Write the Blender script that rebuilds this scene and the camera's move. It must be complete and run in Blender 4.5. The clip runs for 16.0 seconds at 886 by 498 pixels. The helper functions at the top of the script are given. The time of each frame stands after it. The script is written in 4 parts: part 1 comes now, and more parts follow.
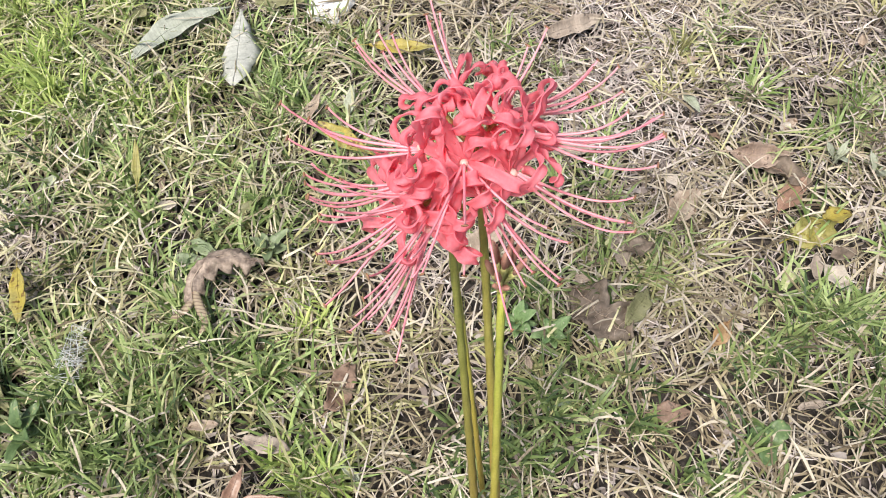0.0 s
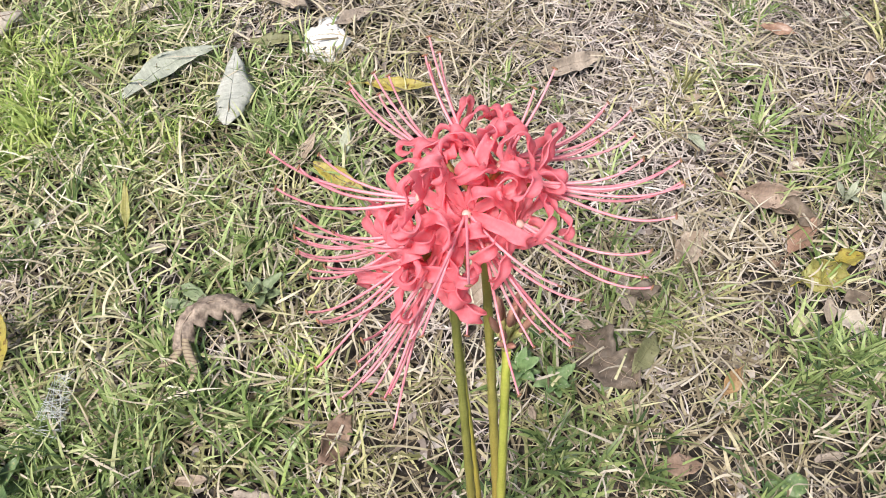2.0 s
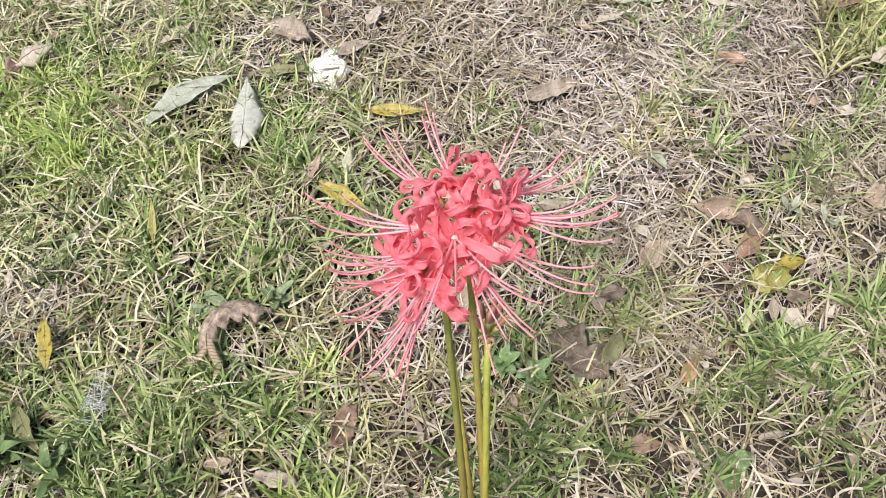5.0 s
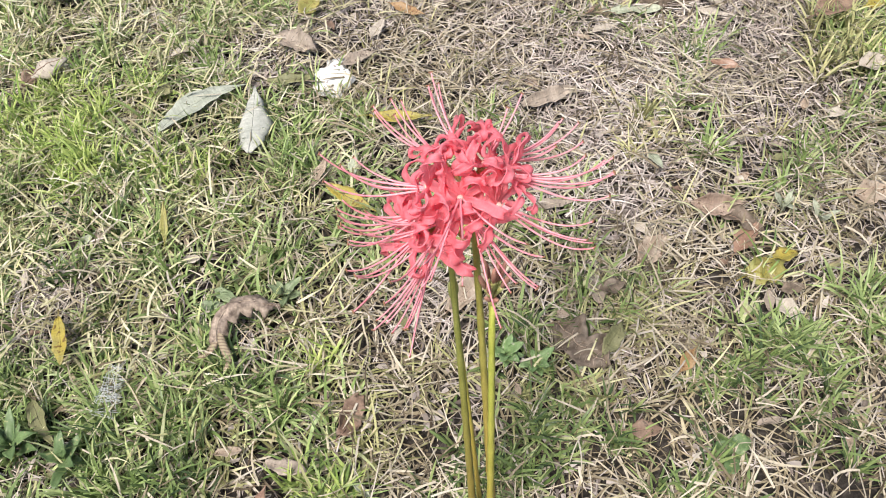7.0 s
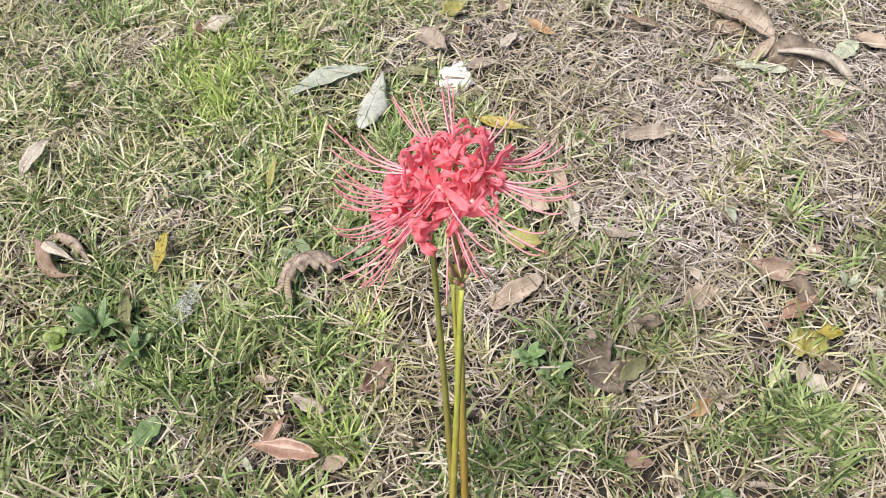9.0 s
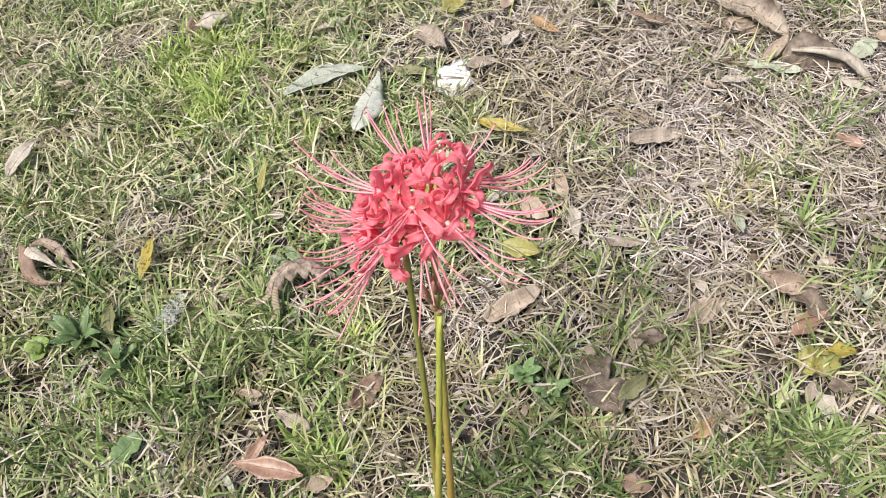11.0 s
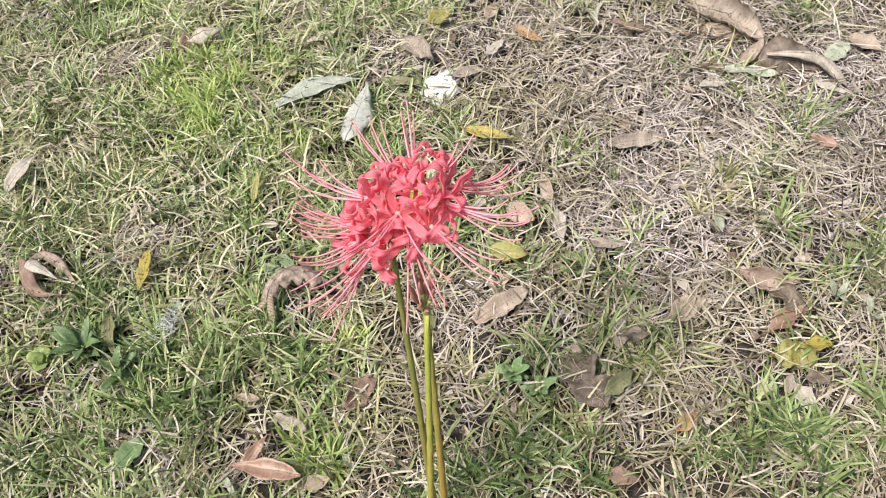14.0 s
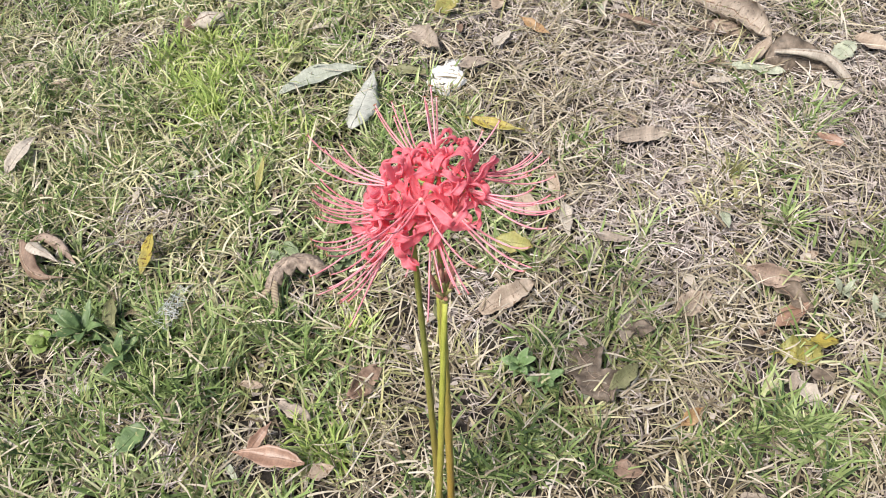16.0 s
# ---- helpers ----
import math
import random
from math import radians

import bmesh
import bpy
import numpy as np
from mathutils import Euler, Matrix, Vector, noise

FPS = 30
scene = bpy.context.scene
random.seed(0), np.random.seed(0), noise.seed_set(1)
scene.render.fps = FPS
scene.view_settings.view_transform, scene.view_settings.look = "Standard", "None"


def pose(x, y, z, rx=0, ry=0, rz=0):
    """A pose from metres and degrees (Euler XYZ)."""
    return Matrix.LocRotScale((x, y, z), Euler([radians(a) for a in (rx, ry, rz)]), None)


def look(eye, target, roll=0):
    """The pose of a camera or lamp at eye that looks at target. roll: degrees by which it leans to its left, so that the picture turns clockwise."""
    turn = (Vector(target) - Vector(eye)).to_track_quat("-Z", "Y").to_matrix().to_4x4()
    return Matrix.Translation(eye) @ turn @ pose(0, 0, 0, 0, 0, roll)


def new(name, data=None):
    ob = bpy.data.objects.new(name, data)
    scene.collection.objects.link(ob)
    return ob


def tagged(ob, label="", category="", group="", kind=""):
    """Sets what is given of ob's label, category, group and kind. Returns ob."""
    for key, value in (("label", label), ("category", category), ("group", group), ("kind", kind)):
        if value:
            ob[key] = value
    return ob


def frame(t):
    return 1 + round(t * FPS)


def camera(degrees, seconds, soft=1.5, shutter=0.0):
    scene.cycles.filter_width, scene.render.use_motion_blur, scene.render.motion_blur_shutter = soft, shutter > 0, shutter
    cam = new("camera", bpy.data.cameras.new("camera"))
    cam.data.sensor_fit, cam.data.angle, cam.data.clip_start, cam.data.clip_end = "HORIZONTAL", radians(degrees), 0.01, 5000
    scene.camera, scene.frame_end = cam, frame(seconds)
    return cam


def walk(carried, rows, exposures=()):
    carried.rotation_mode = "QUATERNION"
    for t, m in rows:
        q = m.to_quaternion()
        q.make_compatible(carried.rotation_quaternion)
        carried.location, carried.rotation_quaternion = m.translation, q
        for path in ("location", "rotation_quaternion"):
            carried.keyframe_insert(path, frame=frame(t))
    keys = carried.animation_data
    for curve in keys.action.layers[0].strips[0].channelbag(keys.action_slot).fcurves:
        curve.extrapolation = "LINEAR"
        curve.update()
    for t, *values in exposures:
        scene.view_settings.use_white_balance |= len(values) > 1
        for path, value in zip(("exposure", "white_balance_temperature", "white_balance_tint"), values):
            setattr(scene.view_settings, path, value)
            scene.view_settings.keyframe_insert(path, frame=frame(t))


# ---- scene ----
cam = camera(54.7, 16.0, soft=1.0)
PATH = [
    (0, (0.059, -0.277, 0.938), (-0.089, 0.692, -0.805), -4.7),
    (0.5, (0.051, -0.251, 0.912), (-0.104, 0.759, -0.807), -4.7),
    (1, (0.052, -0.249, 0.908), (-0.105, 0.771, -0.805), -4.8),
    (1.5, (0.054, -0.245, 0.909), (-0.096, 0.78, -0.802), -4.6),
    (2, (0.054, -0.249, 0.913), (-0.092, 0.788, -0.79), -4.3),
    (2.5, (0.055, -0.251, 0.918), (-0.091, 0.79, -0.783), -4.4),
    (3, (0.056, -0.253, 0.92), (-0.088, 0.79, -0.781), -4.3),
    (3.5, (0.056, -0.255, 0.923), (-0.082, 0.798, -0.772), -4.1),
    (4, (0.053, -0.267, 0.944), (-0.085, 0.795, -0.745), -4.0),
    (4.5, (0.063, -0.309, 1.01), (-0.073, 0.77, -0.669), -4.2),
    (4.7, (0.062, -0.31, 1.035), (-0.063, 0.731, -0.668), -3.8),
    (7, (0.061, -0.376, 1.034), (-0.068, 0.737, -0.623), -4.1),
    (7.5, (0.062, -0.387, 1.054), (-0.066, 0.748, -0.587), -4.0),
    (8, (0.116, -0.387, 1.062), (-0.029, 0.751, -0.575), -3.5),
    (8.5, (0.194, -0.409, 1.08), (-0.209, 0.675, -0.552), -5.4),
    (8.7, (0.221, -0.418, 1.09), (-0.271, 0.643, -0.533), -6.2),
    (10.8, (0.241, -0.352, 1.058), (-0.301, 0.672, -0.572), -8.1),
    (11, (0.24, -0.354, 1.06), (-0.303, 0.668, -0.571), -8.2),
    (11.5, (0.241, -0.355, 1.05), (-0.303, 0.668, -0.58), -8.3),
    (12, (0.249, -0.355, 1.062), (-0.291, 0.675, -0.565), -8.6),
    (12.5, (0.254, -0.359, 1.069), (-0.283, 0.672, -0.559), -8.6),
    (13, (0.255, -0.365, 1.079), (-0.282, 0.669, -0.546), -8.7),
    (13.5, (0.257, -0.369, 1.085), (-0.279, 0.671, -0.537), -8.6),
    (14, (0.259, -0.374, 1.088), (-0.277, 0.666, -0.534), -8.8),
    (14.5, (0.258, -0.375, 1.098), (-0.276, 0.668, -0.523), -8.7),
    (15, (0.256, -0.381, 1.096), (-0.281, 0.666, -0.521), -8.7),
    (15.5, (0.248, -0.382, 1.09), (-0.269, 0.667, -0.533), -7.3),
    (16, (0.232, -0.385, 1.083), (-0.272, 0.654, -0.55), -6.5),
]
walk(cam, [(t, look(e, g, r)) for t, e, g, r in PATH])

# ---- light ----
SUN_HEIGHT, SUN_TURN = 63.0, 212.0
world = bpy.data.worlds.new("sky")
scene.world = world
world.use_nodes = True
wn = world.node_tree.nodes
sky = wn.new("ShaderNodeTexSky")
sky.sky_type, sky.sun_disc = "NISHITA", False
sky.sun_elevation, sky.sun_rotation = radians(SUN_HEIGHT), radians(SUN_TURN)
sky.dust_density, sky.ozone_density = 4.0, 0.6
world.node_tree.links.new(sky.outputs["Color"], wn["Background"].inputs["Color"])
wn["Background"].inputs["Strength"].default_value = 0.068
sun = new("sun", bpy.data.lights.new("sun", "SUN"))
sun.data.energy, sun.data.angle, sun.data.color = 2.85, radians(20), (1.0, 0.935, 0.86)
sun.rotation_euler = (radians(90 - SUN_HEIGHT), 0, radians(180 - SUN_TURN))
scene.view_settings.exposure = 0.82


# ---- materials ----
def nodes_of(name):
    m = bpy.data.materials.new(name)
    m.use_nodes = True
    return m, m.node_tree.nodes, m.node_tree.links, m.node_tree.nodes["Principled BSDF"]


def ramp(n, stops):
    r = n.new("ShaderNodeValToRGB")
    r.color_ramp.elements[0].position, r.color_ramp.elements[0].color = stops[0][0], (*stops[0][1], 1)
    r.color_ramp.elements[1].position, r.color_ramp.elements[1].color = stops[-1][0], (*stops[-1][1], 1)
    for p, c in stops[1:-1]:
        r.color_ramp.elements.new(p).color = (*c, 1)
    return r


def mixed(n, l, kind, fac, a, b):
    m = n.new("ShaderNodeMix")
    m.data_type, m.blend_type = "RGBA", kind
    for socket, v in ((m.inputs[0], fac), (m.inputs[6], a), (m.inputs[7], b)):
        if isinstance(v, bpy.types.NodeSocket):
            l.new(v, socket)
        elif isinstance(v, tuple):
            socket.default_value = (*v, 1)
        else:
            socket.default_value = v
    return m.outputs[2]


def noise_node(n, l, scale, detail=4.0, where="Object", stretch=(1, 1, 1)):
    co, mp, t = n.new("ShaderNodeTexCoord"), n.new("ShaderNodeMapping"), n.new("ShaderNodeTexNoise")
    mp.inputs["Scale"].default_value = stretch
    l.new(co.outputs[where], mp.inputs["Vector"])
    l.new(mp.outputs["Vector"], t.inputs["Vector"])
    t.inputs["Scale"].default_value, t.inputs["Detail"].default_value = scale, detail
    return t.outputs["Fac"]


def bumped(n, l, bsdf, height, strength, distance):
    b = n.new("ShaderNodeBump")
    b.inputs["Strength"].default_value, b.inputs["Distance"].default_value = strength, distance
    l.new(height, b.inputs["Height"])
    l.new(b.outputs["Normal"], bsdf.inputs["Normal"])


def see_through(n, l, bsdf, colour, amount):
    """Adds light that shines through a thin sheet."""
    t, m = n.new("ShaderNodeBsdfTranslucent"), n.new("ShaderNodeMixShader")
    l.new(colour, t.inputs["Color"])
    m.inputs[0].default_value = amount
    l.new(bsdf.outputs[0], m.inputs[1])
    l.new(t.outputs[0], m.inputs[2])
    l.new(m.outputs[0], n["Material Output"].inputs["Surface"])


def blade_material(name, stops, rough, through_light, spec=0.3):
    """Grass: every blade its own tone from the stops, with a fine grain."""
    m, n, l, b = nodes_of(name)
    g = n.new("ShaderNodeNewGeometry")
    r = ramp(n, stops)
    l.new(g.outputs["Random Per Island"], r.inputs["Fac"])
    grain = noise_node(n, l, 260, 3)
    patch = noise_node(n, l, 5, 2)
    c = mixed(n, l, "OVERLAY", 0.35, r.outputs["Color"], grain)
    c = mixed(n, l, "OVERLAY", 0.35, c, patch)
    l.new(c, b.inputs["Base Color"])
    b.inputs["Roughness"].default_value, b.inputs["Specular IOR Level"].default_value = rough, spec
    bumped(n, l, b, grain, 0.25, 0.001)
    see_through(n, l, b, c, through_light)
    return m


def leaf_material(name, base, other, spot=(0.08, 0.05, 0.03), spots=0.0, rough=0.6, shine=0.15, scale=45):
    """A fallen leaf: two tones in blotches, fine veins across, dark spots."""
    m, n, l, b = nodes_of(name)
    blot, fine = noise_node(n, l, scale, 5), noise_node(n, l, 420, 4)
    vein = noise_node(n, l, 60, 2, stretch=(5, 0.6, 1))
    r = ramp(n, ((0.32, base), (0.68, other)))
    l.new(blot, r.inputs["Fac"])
    c = mixed(n, l, "OVERLAY", 0.3, r.outputs["Color"], fine)
    c = mixed(n, l, "OVERLAY", 0.3, c, vein)
    if spots:
        s = noise_node(n, l, 190, 1)
        k = ramp(n, ((0.66 - 0.06 * spots, (0, 0, 0)), (0.7, (1, 1, 1))))
        l.new(s, k.inputs["Fac"])
        c = mixed(n, l, "MIX", k.outputs["Color"], c, spot)
    l.new(c, b.inputs["Base Color"])
    b.inputs["Roughness"].default_value = rough
    bumped(n, l, b, vein, 0.5, 0.0012)
    see_through(n, l, b, c, shine)
    return m


def plant_material(name, low, high, rough=0.45, shine=0.0, scale=30, stretch=(1, 1, 1), relief=0.3):
    m, n, l, b = nodes_of(name)
    a, fine = noise_node(n, l, scale, 3, stretch=stretch), noise_node(n, l, 600, 2)
    r = ramp(n, ((0.3, low), (0.7, high)))
    l.new(a, r.inputs["Fac"])
    c = mixed(n, l, "OVERLAY", 0.2, r.outputs["Color"], fine)
    l.new(c, b.inputs["Base Color"])
    b.inputs["Roughness"].default_value = rough
    bumped(n, l, b, a, relief, 0.001)
    if shine:
        see_through(n, l, b, c, shine)
    return m


def soil_material():
    m, n, l, b = nodes_of("soil")
    big, mid, fine = noise_node(n, l, 6, 5), noise_node(n, l, 70, 6), noise_node(n, l, 420, 4)
    # near-black stops: the shade between the blades is put into the soil colour
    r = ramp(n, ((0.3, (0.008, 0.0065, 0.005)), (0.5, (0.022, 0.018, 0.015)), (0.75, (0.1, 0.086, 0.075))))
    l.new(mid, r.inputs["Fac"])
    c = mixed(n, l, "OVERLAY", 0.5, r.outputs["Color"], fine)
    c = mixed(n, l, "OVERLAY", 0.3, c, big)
    # further off the lawn closes over the soil
    co, far, reach = n.new("ShaderNodeTexCoord"), n.new("ShaderNodeVectorMath"), n.new("ShaderNodeMapRange")
    far.operation = "DISTANCE"
    far.inputs[1].default_value = (-0.2, 0.45, 0)
    l.new(co.outputs["Object"], far.inputs[0])
    l.new(far.outputs["Value"], reach.inputs["Value"])
    reach.inputs["From Min"].default_value, reach.inputs["From Max"].default_value = 1.15, 1.7
    turf = ramp(n, ((0.3, (0.06, 0.075, 0.03)), (0.45, (0.12, 0.13, 0.055)), (0.55, (0.2, 0.185, 0.11)), (0.7, (0.3, 0.265, 0.19))))
    l.new(noise_node(n, l, 9, 8), turf.inputs["Fac"])
    lawn = mixed(n, l, "OVERLAY", 0.7, turf.outputs["Color"], fine)
    lawn = mixed(n, l, "OVERLAY", 0.6, lawn, noise_node(n, l, 1.1, 5))
    lawn = mixed(n, l, "OVERLAY", 0.5, lawn, mid)
    c = mixed(n, l, "MIX", reach.outputs["Result"], c, lawn)
    l.new(c, b.inputs["Base Color"])
    b.inputs["Roughness"].default_value = 0.95
    bumped(n, l, b, mid, 0.9, 0.01)
    return m


def banded_material(name, pale, dark, scale):
    """A dry strip with dark cross bands."""
    m, n, l, b = nodes_of(name)
    co, wave = n.new("ShaderNodeTexCoord"), n.new("ShaderNodeTexWave")
    wave.bands_direction = "Y"
    wave.inputs["Scale"].default_value, wave.inputs["Distortion"].default_value, wave.inputs["Detail"].default_value = scale, 2.5, 2.0
    l.new(co.outputs["Object"], wave.inputs["Vector"])
    r = ramp(n, ((0.1, dark), (0.45, pale)))
    l.new(wave.outputs["Color"], r.inputs["Fac"])
    l.new(mixed(n, l, "OVERLAY", 0.4, r.outputs["Color"], noise_node(n, l, 160, 4)), b.inputs["Base Color"])
    b.inputs["Roughness"].default_value = 0.7
    return m


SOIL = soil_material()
BANDED = banded_material("banded_leaf", (0.3, 0.25, 0.17), (0.17, 0.12, 0.085), 75)
STRAW = blade_material("dry_straw", ((0.0, (0.07, 0.055, 0.035)), (0.2, (0.24, 0.2, 0.132)), (0.5, (0.42, 0.372, 0.277)),
                                     (0.8, (0.53, 0.48, 0.385)), (1.0, (0.49, 0.45, 0.39))), 0.55, 0.06)
THATCH = blade_material("grey_thatch", ((0.0, (0.13, 0.105, 0.095)), (0.4, (0.35, 0.305, 0.28)), (0.75, (0.55, 0.49, 0.47)), (1.0, (0.66, 0.6, 0.575))), 0.65, 0.04)
BLEACHED = blade_material("bleached_straw", ((0.0, (0.2, 0.165, 0.145)), (0.3, (0.46, 0.4, 0.36)), (0.7, (0.61, 0.55, 0.5)), (1.0, (0.68, 0.635, 0.59))), 0.6, 0.05)
KHAKI = blade_material("khaki_grass", ((0.0, (0.12, 0.12, 0.05)), (0.35, (0.32, 0.325, 0.145)), (0.7, (0.49, 0.48, 0.25)), (1.0, (0.59, 0.57, 0.36))), 0.5, 0.12)
CREAM = blade_material("cream_straw", ((0.0, (0.24, 0.22, 0.12)), (0.4, (0.47, 0.45, 0.27)), (0.75, (0.6, 0.575, 0.39)), (1.0, (0.66, 0.64, 0.5))), 0.55, 0.08)
OLDSTRAW = blade_material("old_straw", ((0.0, (0.06, 0.045, 0.03)), (0.3, (0.17, 0.135, 0.09)), (0.65, (0.34, 0.29, 0.185)), (1.0, (0.51, 0.46, 0.32))), 0.6, 0.05)
GREEN = blade_material("green_grass", ((0.0, (0.08, 0.13, 0.04)), (0.25, (0.195, 0.28, 0.088)), (0.55, (0.31, 0.41, 0.168)),
                                       (0.8, (0.43, 0.485, 0.235)), (1.0, (0.54, 0.54, 0.35))), 0.4, 0.14)
BRIGHT = blade_material("bright_grass", ((0.0, (0.22, 0.33, 0.08)), (0.5, (0.42, 0.53, 0.16)), (1.0, (0.64, 0.69, 0.31))), 0.4, 0.25)
DEEP = blade_material("deep_green_grass", ((0.0, (0.06, 0.1, 0.045)), (0.5, (0.19, 0.27, 0.095)), (1.0, (0.39, 0.45, 0.195))), 0.4, 0.2)
LITTER = blade_material("litter", ((0.0, (0.09, 0.07, 0.06)), (0.5, (0.29, 0.245, 0.22)), (1.0, (0.55, 0.5, 0.465))), 0.75, 0.1)
SILVER = leaf_material("silver_leaf", (0.37, 0.39, 0.35), (0.52, 0.53, 0.49), (0.2, 0.2, 0.18), 0.0, 0.5, 0.1)
GREYGREEN = leaf_material("grey_green_leaf", (0.3, 0.33, 0.27), (0.43, 0.46, 0.39), (0.2, 0.2, 0.18), 0.0, 0.5, 0.1)
BROWN = leaf_material("brown_leaf", (0.17, 0.11, 0.08), (0.32, 0.225, 0.165), (0.1, 0.07, 0.05), 0.15, 0.6, 0.1)
PINKTAN = leaf_material("pink_tan_leaf", (0.25, 0.18, 0.14), (0.42, 0.33, 0.27), (0.13, 0.09, 0.07), 0.15, 0.6, 0.12)
DARKBROWN = leaf_material("dark_brown_leaf", (0.09, 0.07, 0.052), (0.24, 0.19, 0.145), (0.06, 0.045, 0.04), 0.0, 0.6, 0.08, 90)
REDBROWN = leaf_material("red_brown_leaf", (0.25, 0.15, 0.105), (0.37, 0.24, 0.175), (0.12, 0.06, 0.04), 0.0, 0.4, 0.1)
TAN = leaf_material("tan_leaf", (0.33, 0.255, 0.19), (0.49, 0.41, 0.33), (0.22, 0.15, 0.1), 0.4, 0.6, 0.15)
PALE = leaf_material("pale_leaf", (0.42, 0.37, 0.31), (0.58, 0.53, 0.46), (0.35, 0.3, 0.25), 0.3, 0.6, 0.15)
GREYTAN = leaf_material("grey_tan_leaf", (0.26, 0.215, 0.175), (0.42, 0.36, 0.3), (0.16, 0.13, 0.11), 0.1, 0.65, 0.1)
DRYBROWN = leaf_material("dry_brown_leaf", (0.16, 0.115, 0.085), (0.4, 0.31, 0.245), (0.1, 0.08, 0.06), 0.0, 0.65, 0.08, 110)
YELLOW = leaf_material("yellow_leaf", (0.46, 0.37, 0.06), (0.35, 0.32, 0.11), (0.18, 0.11, 0.03), 0.9, 0.5, 0.25)
YELLOWGREEN = leaf_material("yellow_green_leaf", (0.3, 0.31, 0.09), (0.42, 0.37, 0.13), (0.25, 0.2, 0.06), 0.4, 0.5, 0.25)
OLIVE = leaf_material("olive_leaf", (0.17, 0.175, 0.085), (0.26, 0.26, 0.13), (0.1, 0.09, 0.05), 0.4, 0.55, 0.15)
PALEGREEN = leaf_material("pale_green_leaf", (0.37, 0.41, 0.3), (0.49, 0.52, 0.41), (0.25, 0.26, 0.16), 0.2, 0.55, 0.2)
LIME = leaf_material("lime_green_leaf", (0.24, 0.34, 0.1), (0.35, 0.44, 0.15), (0.15, 0.2, 0.05), 0.1, 0.45, 0.25)
MOTTLED = leaf_material("mottled_dry_leaf", (0.12, 0.088, 0.07), (0.45, 0.365, 0.295), (0.1, 0.08, 0.06), 0.0, 0.65, 0.08, 130)
DULLGREEN = leaf_material("dull_green_leaf", (0.17, 0.23, 0.12), (0.26, 0.32, 0.18), (0.1, 0.1, 0.06), 0.2, 0.5, 0.15)
ORANGE = leaf_material("orange_leaf", (0.33, 0.2, 0.09), (0.42, 0.3, 0.17), (0.2, 0.1, 0.05), 0.4, 0.55, 0.15)
WHITE = leaf_material("white_scrap", (0.74, 0.75, 0.74), (0.82, 0.82, 0.8), (0.25, 0.22, 0.2), 0.75, 0.6, 0.1)
WEED = leaf_material("weed_leaf", (0.09, 0.155, 0.06), (0.18, 0.27, 0.11), (0.3, 0.33, 0.15), 0.1, 0.45, 0.2)
WEEDPALE = leaf_material("pale_weed_leaf", (0.18, 0.3, 0.11), (0.3, 0.42, 0.2), (0.45, 0.5, 0.33), 0.1, 0.5, 0.2)
TEPAL = plant_material("red_tepal", (0.985, 0.35, 0.43), (0.99, 0.48, 0.56), 0.45, 0.66, 90, (1, 1, 1), 0.25)
FILAMENT = plant_material("pink_filament", (0.93, 0.31, 0.4), (0.96, 0.5, 0.57), 0.4, 0.25, 40)
ANTHER = plant_material("anther", (0.2, 0.09, 0.06), (0.36, 0.2, 0.1), 0.7, 0.0, 300)


def stem_material(name, foot, low, high):
    """A flower stem: green above, browner towards its foot, with streaks along it."""
    m, n, l, b = nodes_of(name)
    co, sep = n.new("ShaderNodeTexCoord"), n.new("ShaderNodeSeparateXYZ")
    l.new(co.outputs["Object"], sep.inputs["Vector"])
    k = ramp(n, ((0.12, (0, 0, 0)), (0.36, (1, 1, 1))))
    l.new(sep.outputs["Z"], k.inputs["Fac"])
    streak, fine = noise_node(n, l, 40, 4, stretch=(6, 6, 0.4)), noise_node(n, l, 500, 3)
    r = ramp(n, ((0.3, low), (0.7, high)))
    l.new(streak, r.inputs["Fac"])
    c = mixed(n, l, "MIX", k.outputs["Color"], foot, r.outputs["Color"])
    c = mixed(n, l, "OVERLAY", 0.25, c, fine)
    l.new(c, b.inputs["Base Color"])
    b.inputs["Roughness"].default_value = 0.4
    bumped(n, l, b, streak, 0.3, 0.001)
    return m


STEMGREEN = stem_material("olive_stem", (0.26, 0.21, 0.05), (0.19, 0.21, 0.05), (0.3, 0.31, 0.085))
STEMBRIGHT = stem_material("bright_stem", (0.36, 0.28, 0.06), (0.32, 0.36, 0.06), (0.43, 0.45, 0.1))
STEMBROWN = stem_material("olive_brown_stem", (0.36, 0.24, 0.05), (0.27, 0.25, 0.06), (0.36, 0.33, 0.09))
TUBE = plant_material("green_tube", (0.4, 0.42, 0.12), (0.6, 0.5, 0.2), 0.45, 0.15, 120)
BUDRED = plant_material("bud_red", (0.45, 0.2, 0.17), (0.55, 0.33, 0.24), 0.5, 0.12, 120, (1, 1, 0.4))
PEDICEL = plant_material("pale_green_pedicel", (0.46, 0.48, 0.17), (0.6, 0.58, 0.28), 0.45, 0.15, 120)
THROAT = plant_material("pale_throat", (0.9, 0.5, 0.46), (0.93, 0.62, 0.56), 0.45, 0.2, 200)
BUDGREEN = plant_material("bud_green", (0.33, 0.36, 0.1), (0.45, 0.44, 0.16), 0.5, 0.1, 120, (1, 1, 0.4))
WEB = plant_material("web_thread", (0.62, 0.66, 0.66), (0.76, 0.78, 0.78), 0.5, 0.3, 50)


# ---- mesh helpers ----
def lift(x, y):
    """The height of the ground."""
    return (0.006 * np.sin(5.1 * x + 1.3) * np.cos(4.3 * y + 0.4) + 0.004 * np.sin(13 * x + 6 * y) + 0.003 * np.sin(9 * y - 17 * x + 2)
            + 0.002 * np.sin(41 * x + 1) * np.sin(37 * y + 2))


